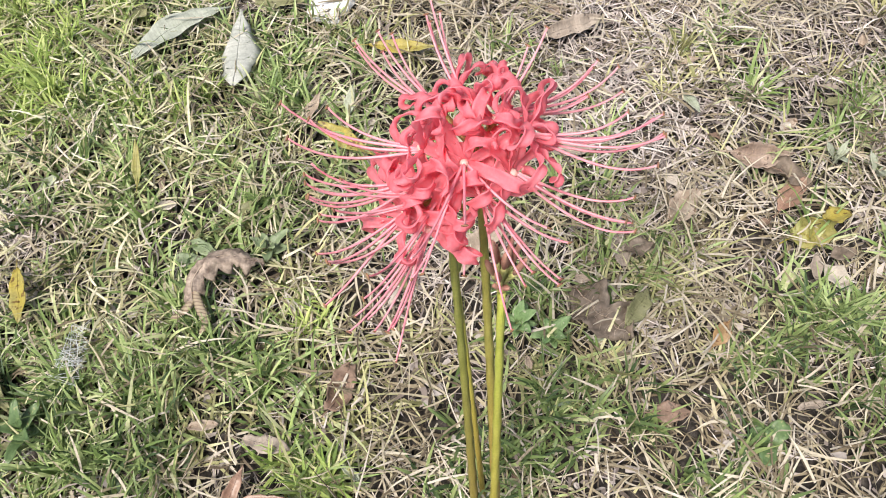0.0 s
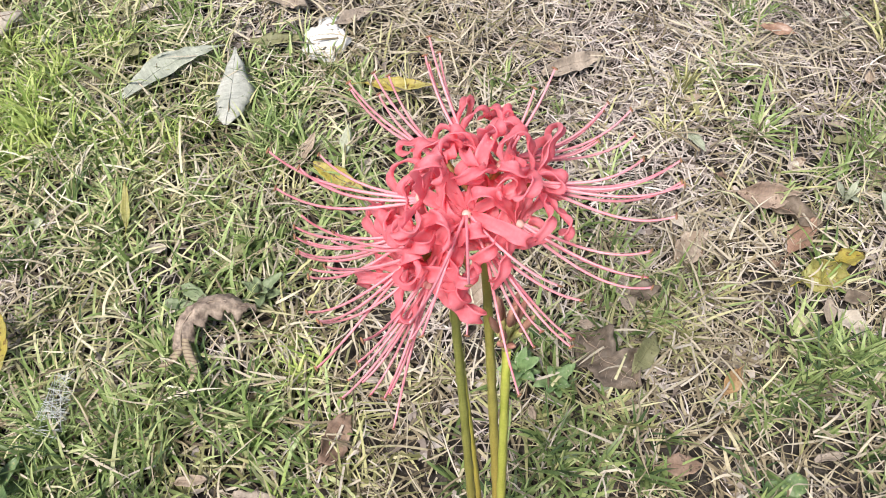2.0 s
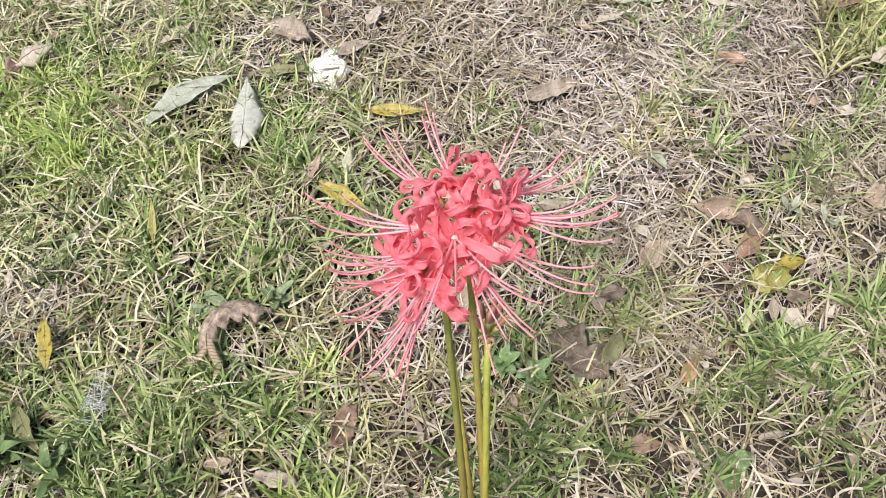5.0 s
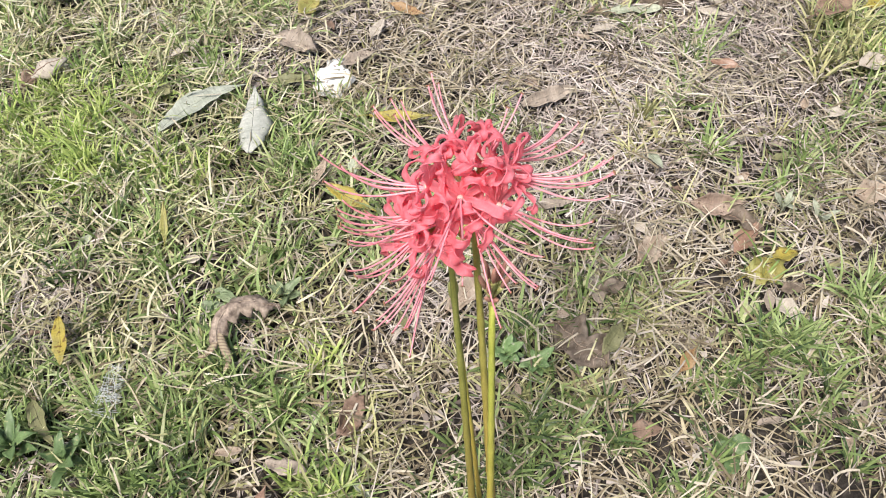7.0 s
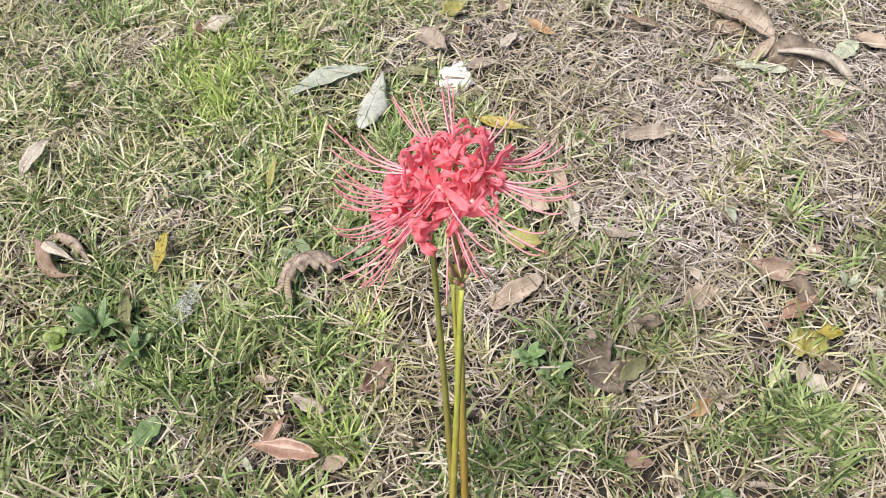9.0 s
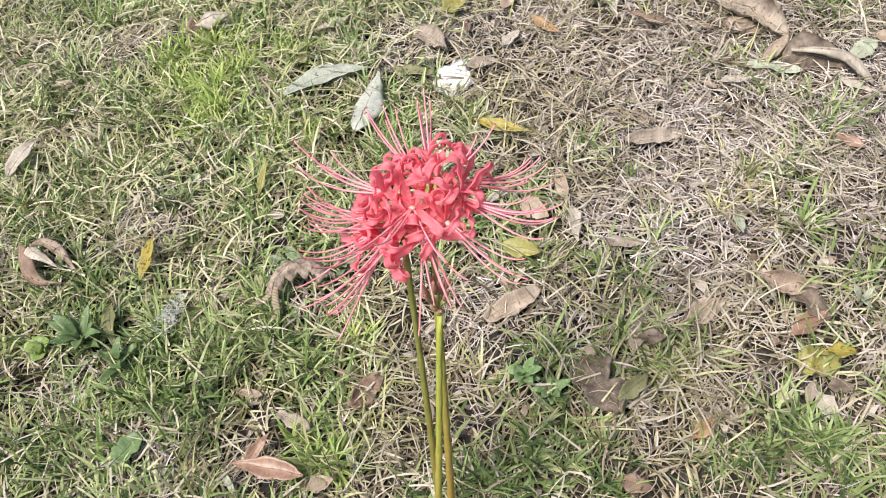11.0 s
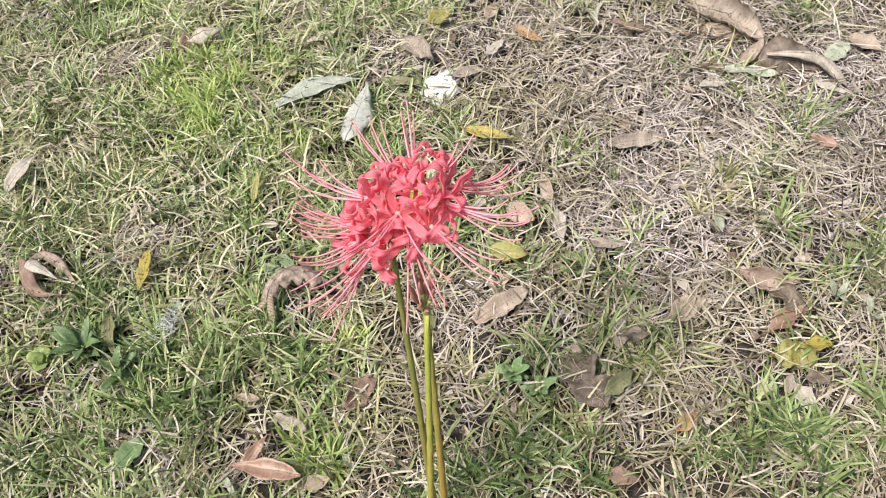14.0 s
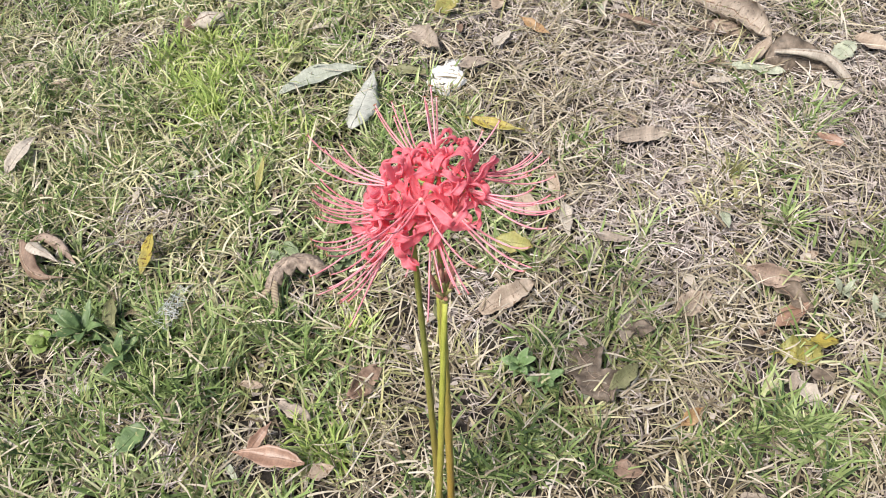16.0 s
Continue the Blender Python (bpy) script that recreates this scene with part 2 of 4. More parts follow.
def link_mesh(name, verts, faces, material, parent=None, label="", smooth=True):
    me = bpy.data.meshes.new(name)
    me.from_pydata([tuple(v) for v in verts], [], faces)
    me.polygons.foreach_set("use_smooth", [smooth] * len(me.polygons))
    me.materials.append(material)
    me.update()
    ob = new(name, me)
    ob.parent = parent
    if label:
        tagged(ob, label)
    return ob


def anchor(name, place, label, category, group=""):
    ob = new(name)
    ob.empty_display_size = 0.02
    ob.location = place
    return tagged(ob, label, category, group)


def tube(points, radii, sides=8, close=True):
    """A round rod along points, as verts and faces."""
    pts = [Vector(p) for p in points]
    verts, faces, ref = [], [], Vector((0.31, 0.17, 0.93))
    for i, p in enumerate(pts):
        d = (pts[min(i + 1, len(pts) - 1)] - pts[max(i - 1, 0)]).normalized()
        a = d.cross(ref)
        a = (a if a.length > 0.05 else d.cross(Vector((1, 0, 0)))).normalized()
        b = d.cross(a)
        ref = b.cross(d) if i else ref
        for k in range(sides):
            w = 2 * math.pi * k / sides
            verts.append(p + radii[i] * (math.cos(w) * a + math.sin(w) * b))
    n = len(pts)
    for i in range(n - 1):
        for k in range(sides):
            k2 = (k + 1) % sides
            faces.append((i * sides + k, i * sides + k2, (i + 1) * sides + k2, (i + 1) * sides + k))
    if close:
        faces.append(tuple(range(sides))[::-1])
        faces.append(tuple((n - 1) * sides + k for k in range(sides)))
    return verts, faces


def sheet(grid, normals, thick):
    """A thin solid from a grid of points with their normals: both faces and the rim."""
    nu, nv = len(grid), len(grid[0])
    top = [grid[i][j] + normals[i][j] * thick / 2 for i in range(nu) for j in range(nv)]
    low = [grid[i][j] - normals[i][j] * thick / 2 for i in range(nu) for j in range(nv)]
    o, faces = nu * nv, []
    for i in range(nu - 1):
        for j in range(nv - 1):
            q = (i * nv + j, i * nv + j + 1, (i + 1) * nv + j + 1, (i + 1) * nv + j)
            faces.append(q[::-1])
            faces.append(tuple(o + k for k in q))
    rim = [j for j in range(nv)] + [i * nv + nv - 1 for i in range(1, nu)] + [(nu - 1) * nv + j for j in range(nv - 2, -1, -1)] + [i * nv for i in range(nu - 2, 0, -1)]
    for k in range(len(rim)):
        a, b = rim[k], rim[(k + 1) % len(rim)]
        faces.append((a, b, o + b, o + a))
    return top + low, faces


def ribbons(name, x, y, z, yaw, rise, droop, length, width, segs, material, sway, rng):
    """Many grass blades in one mesh: each a tapering strip that rises at an angle and droops."""
    n = len(x)
    s = np.linspace(0, 1, segs + 1)
    px, py, pz = np.array(x, float), np.array(y, float), np.array(z, float)
    verts = np.zeros((n, 2 * segs + 1, 3), np.float32)
    twist = rng.normal(0, 0.5, n)
    for i in range(segs + 1):
        a = yaw + sway * s[i]
        e = rise - droop * s[i] ** 1.3
        w = width * (0.75 + 0.5 * s[i] - 1.15 * s[i] ** 2.2) * 0.5
        tw = twist * (0.4 + s[i])
        sx, sy, sz = -np.sin(a) * np.cos(tw), np.cos(a) * np.cos(tw), np.sin(tw)
        if i < segs:
            for k, sg in ((0, -1), (1, 1)):
                verts[:, 2 * i + k, 0], verts[:, 2 * i + k, 1], verts[:, 2 * i + k, 2] = px + sg * w * sx, py + sg * w * sy, pz + sg * w * sz
        else:
            verts[:, 2 * segs, 0], verts[:, 2 * segs, 1], verts[:, 2 * segs, 2] = px, py, pz
        step = length / segs
        px, py, pz = px + step * np.cos(e) * np.cos(a), py + step * np.cos(e) * np.sin(a), pz + step * np.sin(e)
        pz = np.maximum(pz, lift(px, py) + 0.0015)
    base = (np.arange(n) * (2 * segs + 1))[:, None]
    loops = []
    for i in range(segs - 1):
        loops.append(base + np.array([[2 * i, 2 * i + 1, 2 * i + 3, 2 * i + 2]]))
    quads = np.stack(loops, 1).reshape(-1, 4)
    tris = base + np.array([[2 * segs - 2, 2 * segs - 1, 2 * segs]])
    me = bpy.data.meshes.new(name)
    me.vertices.add(n * (2 * segs + 1))
    me.vertices.foreach_set("co", verts.ravel())
    me.loops.add(quads.size + tris.size)
    me.loops.foreach_set("vertex_index", np.concatenate((quads.ravel(), tris.ravel())).astype(np.int32))
    me.polygons.add(len(quads) + len(tris))
    me.polygons.foreach_set("loop_start", np.concatenate((np.arange(len(quads)) * 4, quads.size + np.arange(len(tris)) * 3)).astype(np.int32))
    me.polygons.foreach_set("use_smooth", np.ones(len(quads) + len(tris), bool))
    me.materials.append(material)
    me.update(calc_edges=True)
    return new(name, me)


# ---- ground ----
def build_ground():
    """One sheet: fine near the plants, coarse out to the horizon."""
    inner = np.linspace(-1.6, 1.6, 161)
    outer = np.array([2.2, 3.2, 5, 9, 18, 40, 90, 200, 450])
    line = np.concatenate((-outer[::-1], inner, outer))
    ys = line + 0.5
    gx, gy = np.meshgrid(line, ys)
    gz = lift(gx, gy) * np.exp(-np.maximum(0, np.hypot(gx, gy - 0.5) - 2) / 3) - 0.002
    n = len(line)
    verts = np.stack((gx, gy, gz), -1).reshape(-1, 3)
    faces = [(j * n + i, j * n + i + 1, (j + 1) * n + i + 1, (j + 1) * n + i) for j in range(n - 1) for i in range(n - 1)]
    tagged(link_mesh("ground", verts, faces, SOIL), "grey-brown soil, darkened as shade between blades of a thin worn lawn", "ground", kind="structure")


build_ground()


# ---- grass ----
def blob(x, y, cx, cy, r):
    return np.exp(-((x - cx) ** 2 + (y - cy) ** 2) / (r * r))


def cells(seed, size):
    """A smooth random field of patches about as large as size, from 0 to 1."""
    table = np.random.default_rng(seed).random((128, 128))

    def field(x, y):
        u, v = np.asarray(x, float) / size + 40.3, np.asarray(y, float) / size + 40.7
        i, j = np.floor(u).astype(int) % 127, np.floor(v).astype(int) % 127
        f, g = u - np.floor(u), v - np.floor(v)
        f, g = f * f * (3 - 2 * f), g * g * (3 - 2 * g)
        return (table[i, j] * (1 - f) + table[i + 1, j] * f) * (1 - g) + (table[i, j + 1] * (1 - f) + table[i + 1, j + 1] * f) * g

    return field


WIDE, FINE, STRAWY = cells(3, 0.11), cells(4, 0.05), cells(9, 0.075)


LUSH = ((-0.63, 0.48, 0.1), (-0.6, 0.38, 0.1), (-0.56, 0.57, 0.08), (-0.99, 0.6, 0.12), (-0.48, 0.45, 0.1), (-0.42, 0.32, 0.06), (-0.4, 0.66, 0.06), (-0.4, 0.51, 0.06),
        (-0.55, 0.01, 0.1), (-0.39, 0.02, 0.08), (-0.28, 0.09, 0.07), (-0.15, -0.03, 0.045), (0.085, 0.11, 0.055), (0.11, 0.03, 0.06), (0.455, 0.18, 0.045), (0.54, 0.25, 0.05),
        (-0.76, 0.16, 0.1), (-0.5, -0.19, 0.1), (0.7, 0.72, 0.1))
SPARSE = ((0.24, 0.22, 0.05), (0.15, 0.27, 0.04), (-0.16, 0.11, 0.03), (0.09, 0.53, 0.04), (0.29, 0.59, 0.05), (0.4, 0.21, 0.05), (0.3, 0.09, 0.06),
          (0.63, 0.75, 0.1), (0.06, 0.02, 0.05), (-0.44, 0.39, 0.06), (0.39, 0.5, 0.04), (-0.17, 0.4, 0.05), (-0.28, 0.5, 0.07))
DRY = ((-0.27, -0.06, 0.06), (-0.49, -0.09, 0.07), (-0.04, -0.01, 0.07), (0.27, 0.09, 0.06), (-0.55, 0.2, 0.07), (-0.62, 0.29, 0.06), (0.32, 0.18, 0.05), (-0.83, 0.52, 0.08),
       (-0.2, 0.14, 0.05), (-0.07, 0.14, 0.06), (-0.11, 0.0, 0.05), (-0.46, 0.24, 0.06), (0.3, 0.03, 0.06), (-0.7, 0.62, 0.06), (-0.09, 0.61, 0.1), (-0.8, 0.3, 0.06))
BARE = ((0.46, 0.74, 0.09), (0.09, 0.86, 0.06), (-0.29, 0.72, 0.09), (-0.555, 0.2, 0.06), (-0.02, 0.22, 0.05), (0.32, 0.87, 0.1), (0.17, 0.57, 0.07), (0.14, 0.48, 0.06),
        (0.42, 0.9, 0.12), (-0.28, 0.12, 0.04), (0.5, 0.62, 0.07), (0.27, 0.4, 0.05), (0.2, 0.62, 0.09), (-0.18, 0.86, 0.1), (-0.78, 0.06, 0.05), (-0.35, -0.13, 0.04))

BLEACH = ((-0.48, -0.09, 0.05), (0.1, 0.7, 0.1), (0.3, 0.66, 0.08), (0.2, 0.45, 0.08), (0.18, 0.44, 0.045), (0.3, 0.82, 0.07), (0.46, 0.72, 0.07), (0.23, 0.5, 0.08), (0.17, 0.43, 0.05), (0.12, 0.78, 0.1), (0.42, 0.78, 0.1), (0.24, 0.62, 0.06), (-0.01, 0.22, 0.05), (-0.1, 0.87, 0.1), (0.52, 0.9, 0.12), (-0.6, 0.21, 0.04), (-0.8, 0.4, 0.06), (-0.84, 0.56, 0.07), (-0.42, 0.68, 0.06), (-1.0, 0.47, 0.08), (-0.87, 0.72, 0.08), (-1.08, 0.66, 0.1), (-0.6, 0.8, 0.08))


def greenness(x, y):
    g = 0.13 + 0.53 / (1 + np.exp((x + 0.2) * 9)) + 0.24 / (1 + np.exp((y - 0.2) * 12))
    for cx, cy, r in LUSH:
        g = g + 0.75 * blob(x, y, cx, cy, r)
    for cx, cy, r in SPARSE:
        g = g + 0.4 * blob(x, y, cx, cy, r)
    for cx, cy, r in DRY:
        g = g - 0.5 * blob(x, y, cx, cy, r)
    g = g * (1 - 0.8 * bareness(x, y))
    # living grass comes in clumps with dead grass between them
    return 1 / (1 + np.exp(-11 * (g - 0.12 + 0.9 * (WIDE(x, y) - 0.5) + 0.7 * (FINE(x, y) - 0.5) - 0.3)))


def bareness(x, y):
    b = 0 * x
    for cx, cy, r in BARE:
        b = b + blob(x, y, cx, cy, r)
    return np.clip(b + 0.25 * (np.sin(31 * x + 4 * y) * np.sin(27 * y - 6 * x) > 0.55), 0, 1)


def inner(x, y):
    """One over the plot round the flowers, falling off unevenly at its edge."""
    d = np.hypot(np.maximum(np.abs(x + 0.2) - 1.0, 0), np.maximum(np.abs(y - 0.43) - 0.68, 0))
    return 1 / (1 + np.exp((d - 0.3 - 0.06 * np.sin(9 * x + 5 * y) - 0.05 * np.sin(14 * y - 6 * x)) / 0.06))


def strew(rng, n, keep, tufted=0.74, size=0.014, crown=24, loose=0.7):
    """Places and headings for n blades: most in small fans round a crown, the rest loose. A fan grows whole or not at all."""
    n = int(2.1 * n)
    m = max(1, n // crown)
    cx, cy = rng.uniform(-1.9, 1.5, m), rng.uniform(-0.95, 1.85, m)
    grown, full = rng.random(m) < keep(cx, cy) * inner(cx, cy), rng.uniform(0.35, 1, m)
    x, y, turn = rng.uniform(-1.9, 1.5, n), rng.uniform(-0.95, 1.85, n), rng.uniform(0, 2 * np.pi, n)
    g = rng.random(n) < tufted
    k = rng.integers(0, m, n)
    dx, dy = rng.normal(0, size, n), rng.normal(0, size, n)
    x, y = np.where(g, cx[k] + dx, x), np.where(g, cy[k] + dy, y)
    turn = np.where(g, np.arctan2(dy, dx) + rng.normal(0, loose, n), turn)
    ok = np.where(g, grown[k] & (rng.random(n) < full[k]), rng.random(n) < keep(x, y) * inner(x, y))
    return x[ok], y[ok], turn[ok]


def shade_side(x, y):
    """Strongest near and to the right: more deep green and brown blades, fewer pale ones."""
    return (0.35 + 0.65 / (1 + np.exp((0.0 - x) * 10))) / (1 + np.exp((y - 0.3 - 0.06 * np.tanh(5 * x)) * 12))


def build_lawn():
    rng = np.random.default_rng(7)
    # dead blades lying in a mat
    x, y, turn = strew(rng, 78000, lambda a, b: (1 - 0.62 * greenness(a, b)) * (1 - 0.3 * bareness(a, b)) * (1 - 0.3 * shade_side(a, b)) * (0.35 + 0.65 * np.clip(2.2 * STRAWY(a, b) - 0.4, 0, 1)), 0.5, 0.016)
    n = len(x)
    rise = np.radians(np.abs(rng.normal(9, 14, n)))
    ob = ribbons("dry_grass", x, y, lift(x, y) + 0.03 * rng.random(n) ** 1.2, turn, rise, rise + np.radians(rng.uniform(0, 25, n)),
                 rng.gamma(5, 0.007, n) + 0.013, 0.0015 + 0.0025 * rng.random(n) ** 1.3, 4, STRAW, rng.normal(0, 0.55, n), rng)
    tagged(ob, "dead straw-coloured grass blades lying in a mat", "grass", kind="stuff")
    x, y, turn = strew(rng, 26000, lambda a, b: (0.4 + 0.9 * shade_side(a, b)) * (1 - 0.4 * bareness(a, b)), 0.6, 0.016)
    n = len(x)
    rise = np.radians(np.abs(rng.normal(8, 12, n)))
    ob = ribbons("old_grass", x, y, lift(x, y) + 0.012 * rng.random(n) ** 1.5, turn, rise, rise + np.radians(rng.uniform(0, 25, n)),
                 rng.gamma(5, 0.006, n) + 0.011, 0.0016 + 0.0034 * rng.random(n) ** 1.3, 3, OLDSTRAW, rng.normal(0, 0.4, n), rng)
    tagged(ob, "brown rotting grass blades under living grass", "grass", kind="stuff")
    # living blades, mixed tones
    x, y, turn = strew(rng, 21000, lambda a, b: greenness(a, b) * shade_side(a, b), 0.93, 0.0075, 24, 0.4)
    n = len(x)
    rise = np.radians(rng.uniform(20, 75, n))
    ob = ribbons("dark_grass", x, y, lift(x, y), turn, rise, np.radians(rng.uniform(10, 90, n)), rng.gamma(7, 0.0055, n) + 0.012,
                 rng.uniform(0.0032, 0.0062, n), 4, DEEP, rng.normal(0, 0.35, n), rng)
    tagged(ob, "deep green lawn grass blades among dead grass", "grass", kind="stuff")
    x, y, turn = strew(rng, 80000, lambda a, b: greenness(a, b) * (1 - 0.6 * shade_side(a, b)), 0.93, 0.0075, 24, 0.4)
    n = len(x)
    rise = np.radians(rng.uniform(18, 75, n))
    ob = ribbons("green_grass", x, y, lift(x, y), turn, rise, np.radians(rng.uniform(10, 90, n)),
                 rng.gamma(7, 0.0052, n) + 0.012, rng.uniform(0.0032, 0.006, n), 4, GREEN, rng.normal(0, 0.35, n), rng)
    tagged(ob, "short green lawn grass blades growing through dead grass", "grass", kind="stuff")

    # half-dry khaki blades in loose tufts
    def khaki(a, b):
        return (0.08 + 0.92 / (1 + np.exp(-12 * (STRAWY(b + 3.1, a) - 0.5)))) * (1 - 0.7 * bareness(a, b)) * (1 - 0.55 / (1 + np.exp((0.02 - a) * 14)) / (1 + np.exp((0.36 - b) * 14))) * (0.5 + 0.5 / (1 + np.exp((a + 0.15) * 8)) + 0.3 / (1 + np.exp((a + 0.62) * 10)))

    x, y, turn = strew(rng, 60000, khaki, 0.93, 0.0075, 22, 0.45)
    n = len(x)
    ob = ribbons("khaki_grass", x, y, lift(x, y), turn, np.radians(rng.uniform(10, 60, n)), np.radians(rng.uniform(10, 70, n)),
                 rng.gamma(7, 0.0052, n) + 0.014, rng.uniform(0.0024, 0.0046, n), 4, KHAKI, rng.normal(0, 0.45, n), rng)
    tagged(ob, "half-dry khaki grass blades in loose tufts", "grass", kind="stuff")
    # thin upright stalks
    x, y, turn = strew(rng, 3500, lambda a, b: 0.8 * (1 - bareness(a, b)))
    n = len(x)
    ob = ribbons("dry_stalks", x, y, lift(x, y), turn, np.radians(rng.uniform(12, 50, n)), np.radians(rng.uniform(10, 60, n)),
                 rng.uniform(0.05, 0.11, n), rng.uniform(0.0014, 0.0024, n), 5, STRAW, rng.normal(0, 0.4, n), rng)
    tagged(ob, "thin dry upright grass stalks", "grass", kind="stuff")
    # crumbs of dead leaf
    x, y, turn = strew(rng, 30000, lambda a, b: 0.25 + 0.75 * bareness(a, b))
    n = len(x)
    rise = np.radians(rng.uniform(-5, 25, n))
    ob = ribbons("leaf_litter", x, y, lift(x, y) + rng.uniform(0.0, 0.012, n), turn, rise, rise,
                 rng.uniform(0.006, 0.024, n), rng.uniform(0.003, 0.01, n), 3, LITTER, rng.normal(0, 0.8, n), rng)
    tagged(ob, "crumbled grey-brown bits of dead leaf on soil", "leaf litter", kind="stuff")
    # fine grey thatch on the worn ground
    x, y, turn = strew(rng, 100000, lambda a, b: np.clip(1.0 * bareness(a, b) + 0.05 + 0.5 / (1 + np.exp((0.05 - a) * 12)) / (1 + np.exp((0.25 - b) * 12)), 0, 1), 0.3)
    n = len(x)
    rise = np.radians(np.abs(rng.normal(6, 10, n)))
    ob = ribbons("grey_thatch", x, y, lift(x, y) + 0.018 * rng.random(n) ** 1.5, turn, rise, rise, rng.uniform(0.012, 0.04, n),
                 rng.uniform(0.0014, 0.003, n), 3, THATCH, rng.normal(0, 0.5, n), rng)
    tagged(ob, "fine grey weathered thatch on worn soil", "grass", kind="stuff")
    # bleached straws in a few worn places
    x, y, turn = strew(rng, 90000, lambda a, b: 0.65 * np.clip(sum(blob(a, b, cx, cy, r) for cx, cy, r in BLEACH), 0, 1), 0.3)
    n = len(x)
    rise = np.radians(np.abs(rng.normal(8, 12, n)))
    ob = ribbons("bleached_grass", x, y, lift(x, y) + 0.004 + 0.02 * rng.random(n) ** 1.5, turn, rise, rise + np.radians(rng.uniform(0, 20, n)),
                 rng.uniform(0.016, 0.05, n), rng.uniform(0.0014, 0.0032, n), 3, BLEACHED, rng.normal(0, 0.5, n), rng)
    tagged(ob, "bleached pinkish-white straws on worn ground", "grass", kind="stuff")
    # cream half-dry blades lying over the greener side
    x, y, turn = strew(rng, 46000, lambda a, b: (0.15 + 0.85 * np.clip(2.4 * STRAWY(b, a + 1.7) - 0.7, 0, 1)) / (1 + np.exp((a + 0.36) * 12)) / (1 + np.exp((0.12 - b) * 16)), 0.6, 0.012, 16, 0.6)
    n = len(x)
    rise = np.radians(np.abs(rng.normal(14, 14, n)))
    ob = ribbons("cream_grass", x, y, lift(x, y) + 0.004 + 0.026 * rng.random(n), turn, rise, rise + np.radians(rng.uniform(0, 35, n)),
                 rng.gamma(6, 0.006, n) + 0.014, rng.uniform(0.0022, 0.0042, n), 4, CREAM, rng.normal(0, 0.55, n), rng)
    tagged(ob, "cream half-dry grass blades lying over green grass", "grass", kind="stuff")
    # the lawn beyond
    for name, count, material, label in (("outer_grass", 66000, GREEN, "mixed green lawn grass round the plot"), ("outer_straw", 66000, OLDSTRAW, "dry lawn grass round the plot")):
        r, a = 0.7 + 2.4 * rng.random(count) ** 1.1 + np.abs(rng.normal(0, 0.5, count)), rng.uniform(0, 2 * np.pi, count)
        x, y = r * np.cos(a) - 0.2, 0.45 + r * np.sin(a)
        k = rng.random(count) > inner(x, y)
        x, y = x[k], y[k]
        n = len(x)
        rise = np.radians(rng.uniform(5, 65, n))
        ob = ribbons(name, x, y, lift(x, y), rng.uniform(0, 2 * np.pi, n), rise, np.radians(rng.uniform(10, 70, n)),
                     rng.gamma(7, 0.0065, n) + 0.015, rng.uniform(0.003, 0.0065, n), 3, material, rng.normal(0, 0.35, n), rng)
        tagged(ob, label, "grass", kind="stuff")


build_lawn()


def grass_tuft(x, y, count, tall, spread, material, label, seed):
    """A clump of fresh blades: shoots side by side, each a fan from one crown."""
    rng = np.random.default_rng(seed)
    top = anchor("grass_tuft", (x, y, 0), label, "grass tuft", "grass tufts in the lawn")
    shoots = max(6, count // 12)
    for k in range(shoots):
        n = count // shoots
        a, r = rng.uniform(0, 2 * np.pi), spread * math.sqrt(rng.random())
        cx, cy = r * math.cos(a), r * math.sin(a)
        b = rng.uniform(0, 2 * np.pi, n)
        px, py = cx + 0.005 * np.cos(b) * rng.random(n), cy + 0.005 * np.sin(b) * rng.random(n)
        rise = np.radians(rng.uniform(36, 86, n))
        ob = ribbons("shoot", x + px, y + py, lift(x + px, y + py), b + rng.normal(0, 0.4, n), rise, np.radians(rng.uniform(15, 85, n)),
                     tall * rng.uniform(0.45, 1.1, n), rng.uniform(0.0028, 0.0058, n), 5, material, rng.normal(0, 0.3, n), rng)
        ob.parent = top
        ob.location = (-x, -y, 0)


FRESH, DARK, YOUNG = "bright yellow-green grass tuft in a thin lawn", "deep green grass tuft among dead blades", "fresh green grass tuft with arching blades"
grass_tuft(-0.66, 0.54, 420, 0.075, 0.085, BRIGHT, FRESH, 1)
grass_tuft(-0.6, 0.45, 320, 0.07, 0.07, BRIGHT, FRESH, 2)
grass_tuft(-0.99, 0.62, 200, 0.08, 0.08, GREEN, YOUNG, 3)
grass_tuft(-0.64, 0.68, 120, 0.07, 0.05, GREEN, YOUNG, 4)
grass_tuft(-0.96, 0.8, 260, 0.08, 0.09, BRIGHT, FRESH, 31)
grass_tuft(-0.84, 0.86, 200, 0.075, 0.07, BRIGHT, FRESH, 32)
grass_tuft(-0.9, 0.68, 200, 0.075, 0.08, GREEN, YOUNG, 33)
grass_tuft(-0.27, 0.6, 140, 0.06, 0.06, GREEN, YOUNG, 34)
grass_tuft(-0.25, 0.5, 150, 0.06, 0.06, GREEN, YOUNG, 35)
grass_tuft(-0.27, 0.4, 150, 0.06, 0.06, GREEN, YOUNG, 36)
grass_tuft(0.72, 0.74, 180, 0.07, 0.06, BRIGHT, FRESH, 37)
grass_tuft(0.61, 0.7, 130, 0.07, 0.06, KHAKI, "half-dry khaki grass tuft", 38)
grass_tuft(-0.46, 0.74, 130, 0.07, 0.05, GREEN, YOUNG, 5)
grass_tuft(-0.43, 0.46, 180, 0.06, 0.06, BRIGHT, FRESH, 6)
grass_tuft(-0.52, 0.38, 160, 0.06, 0.06, DEEP, DARK, 7)
grass_tuft(-0.42, 0.29, 110, 0.06, 0.05, GREEN, YOUNG, 8)
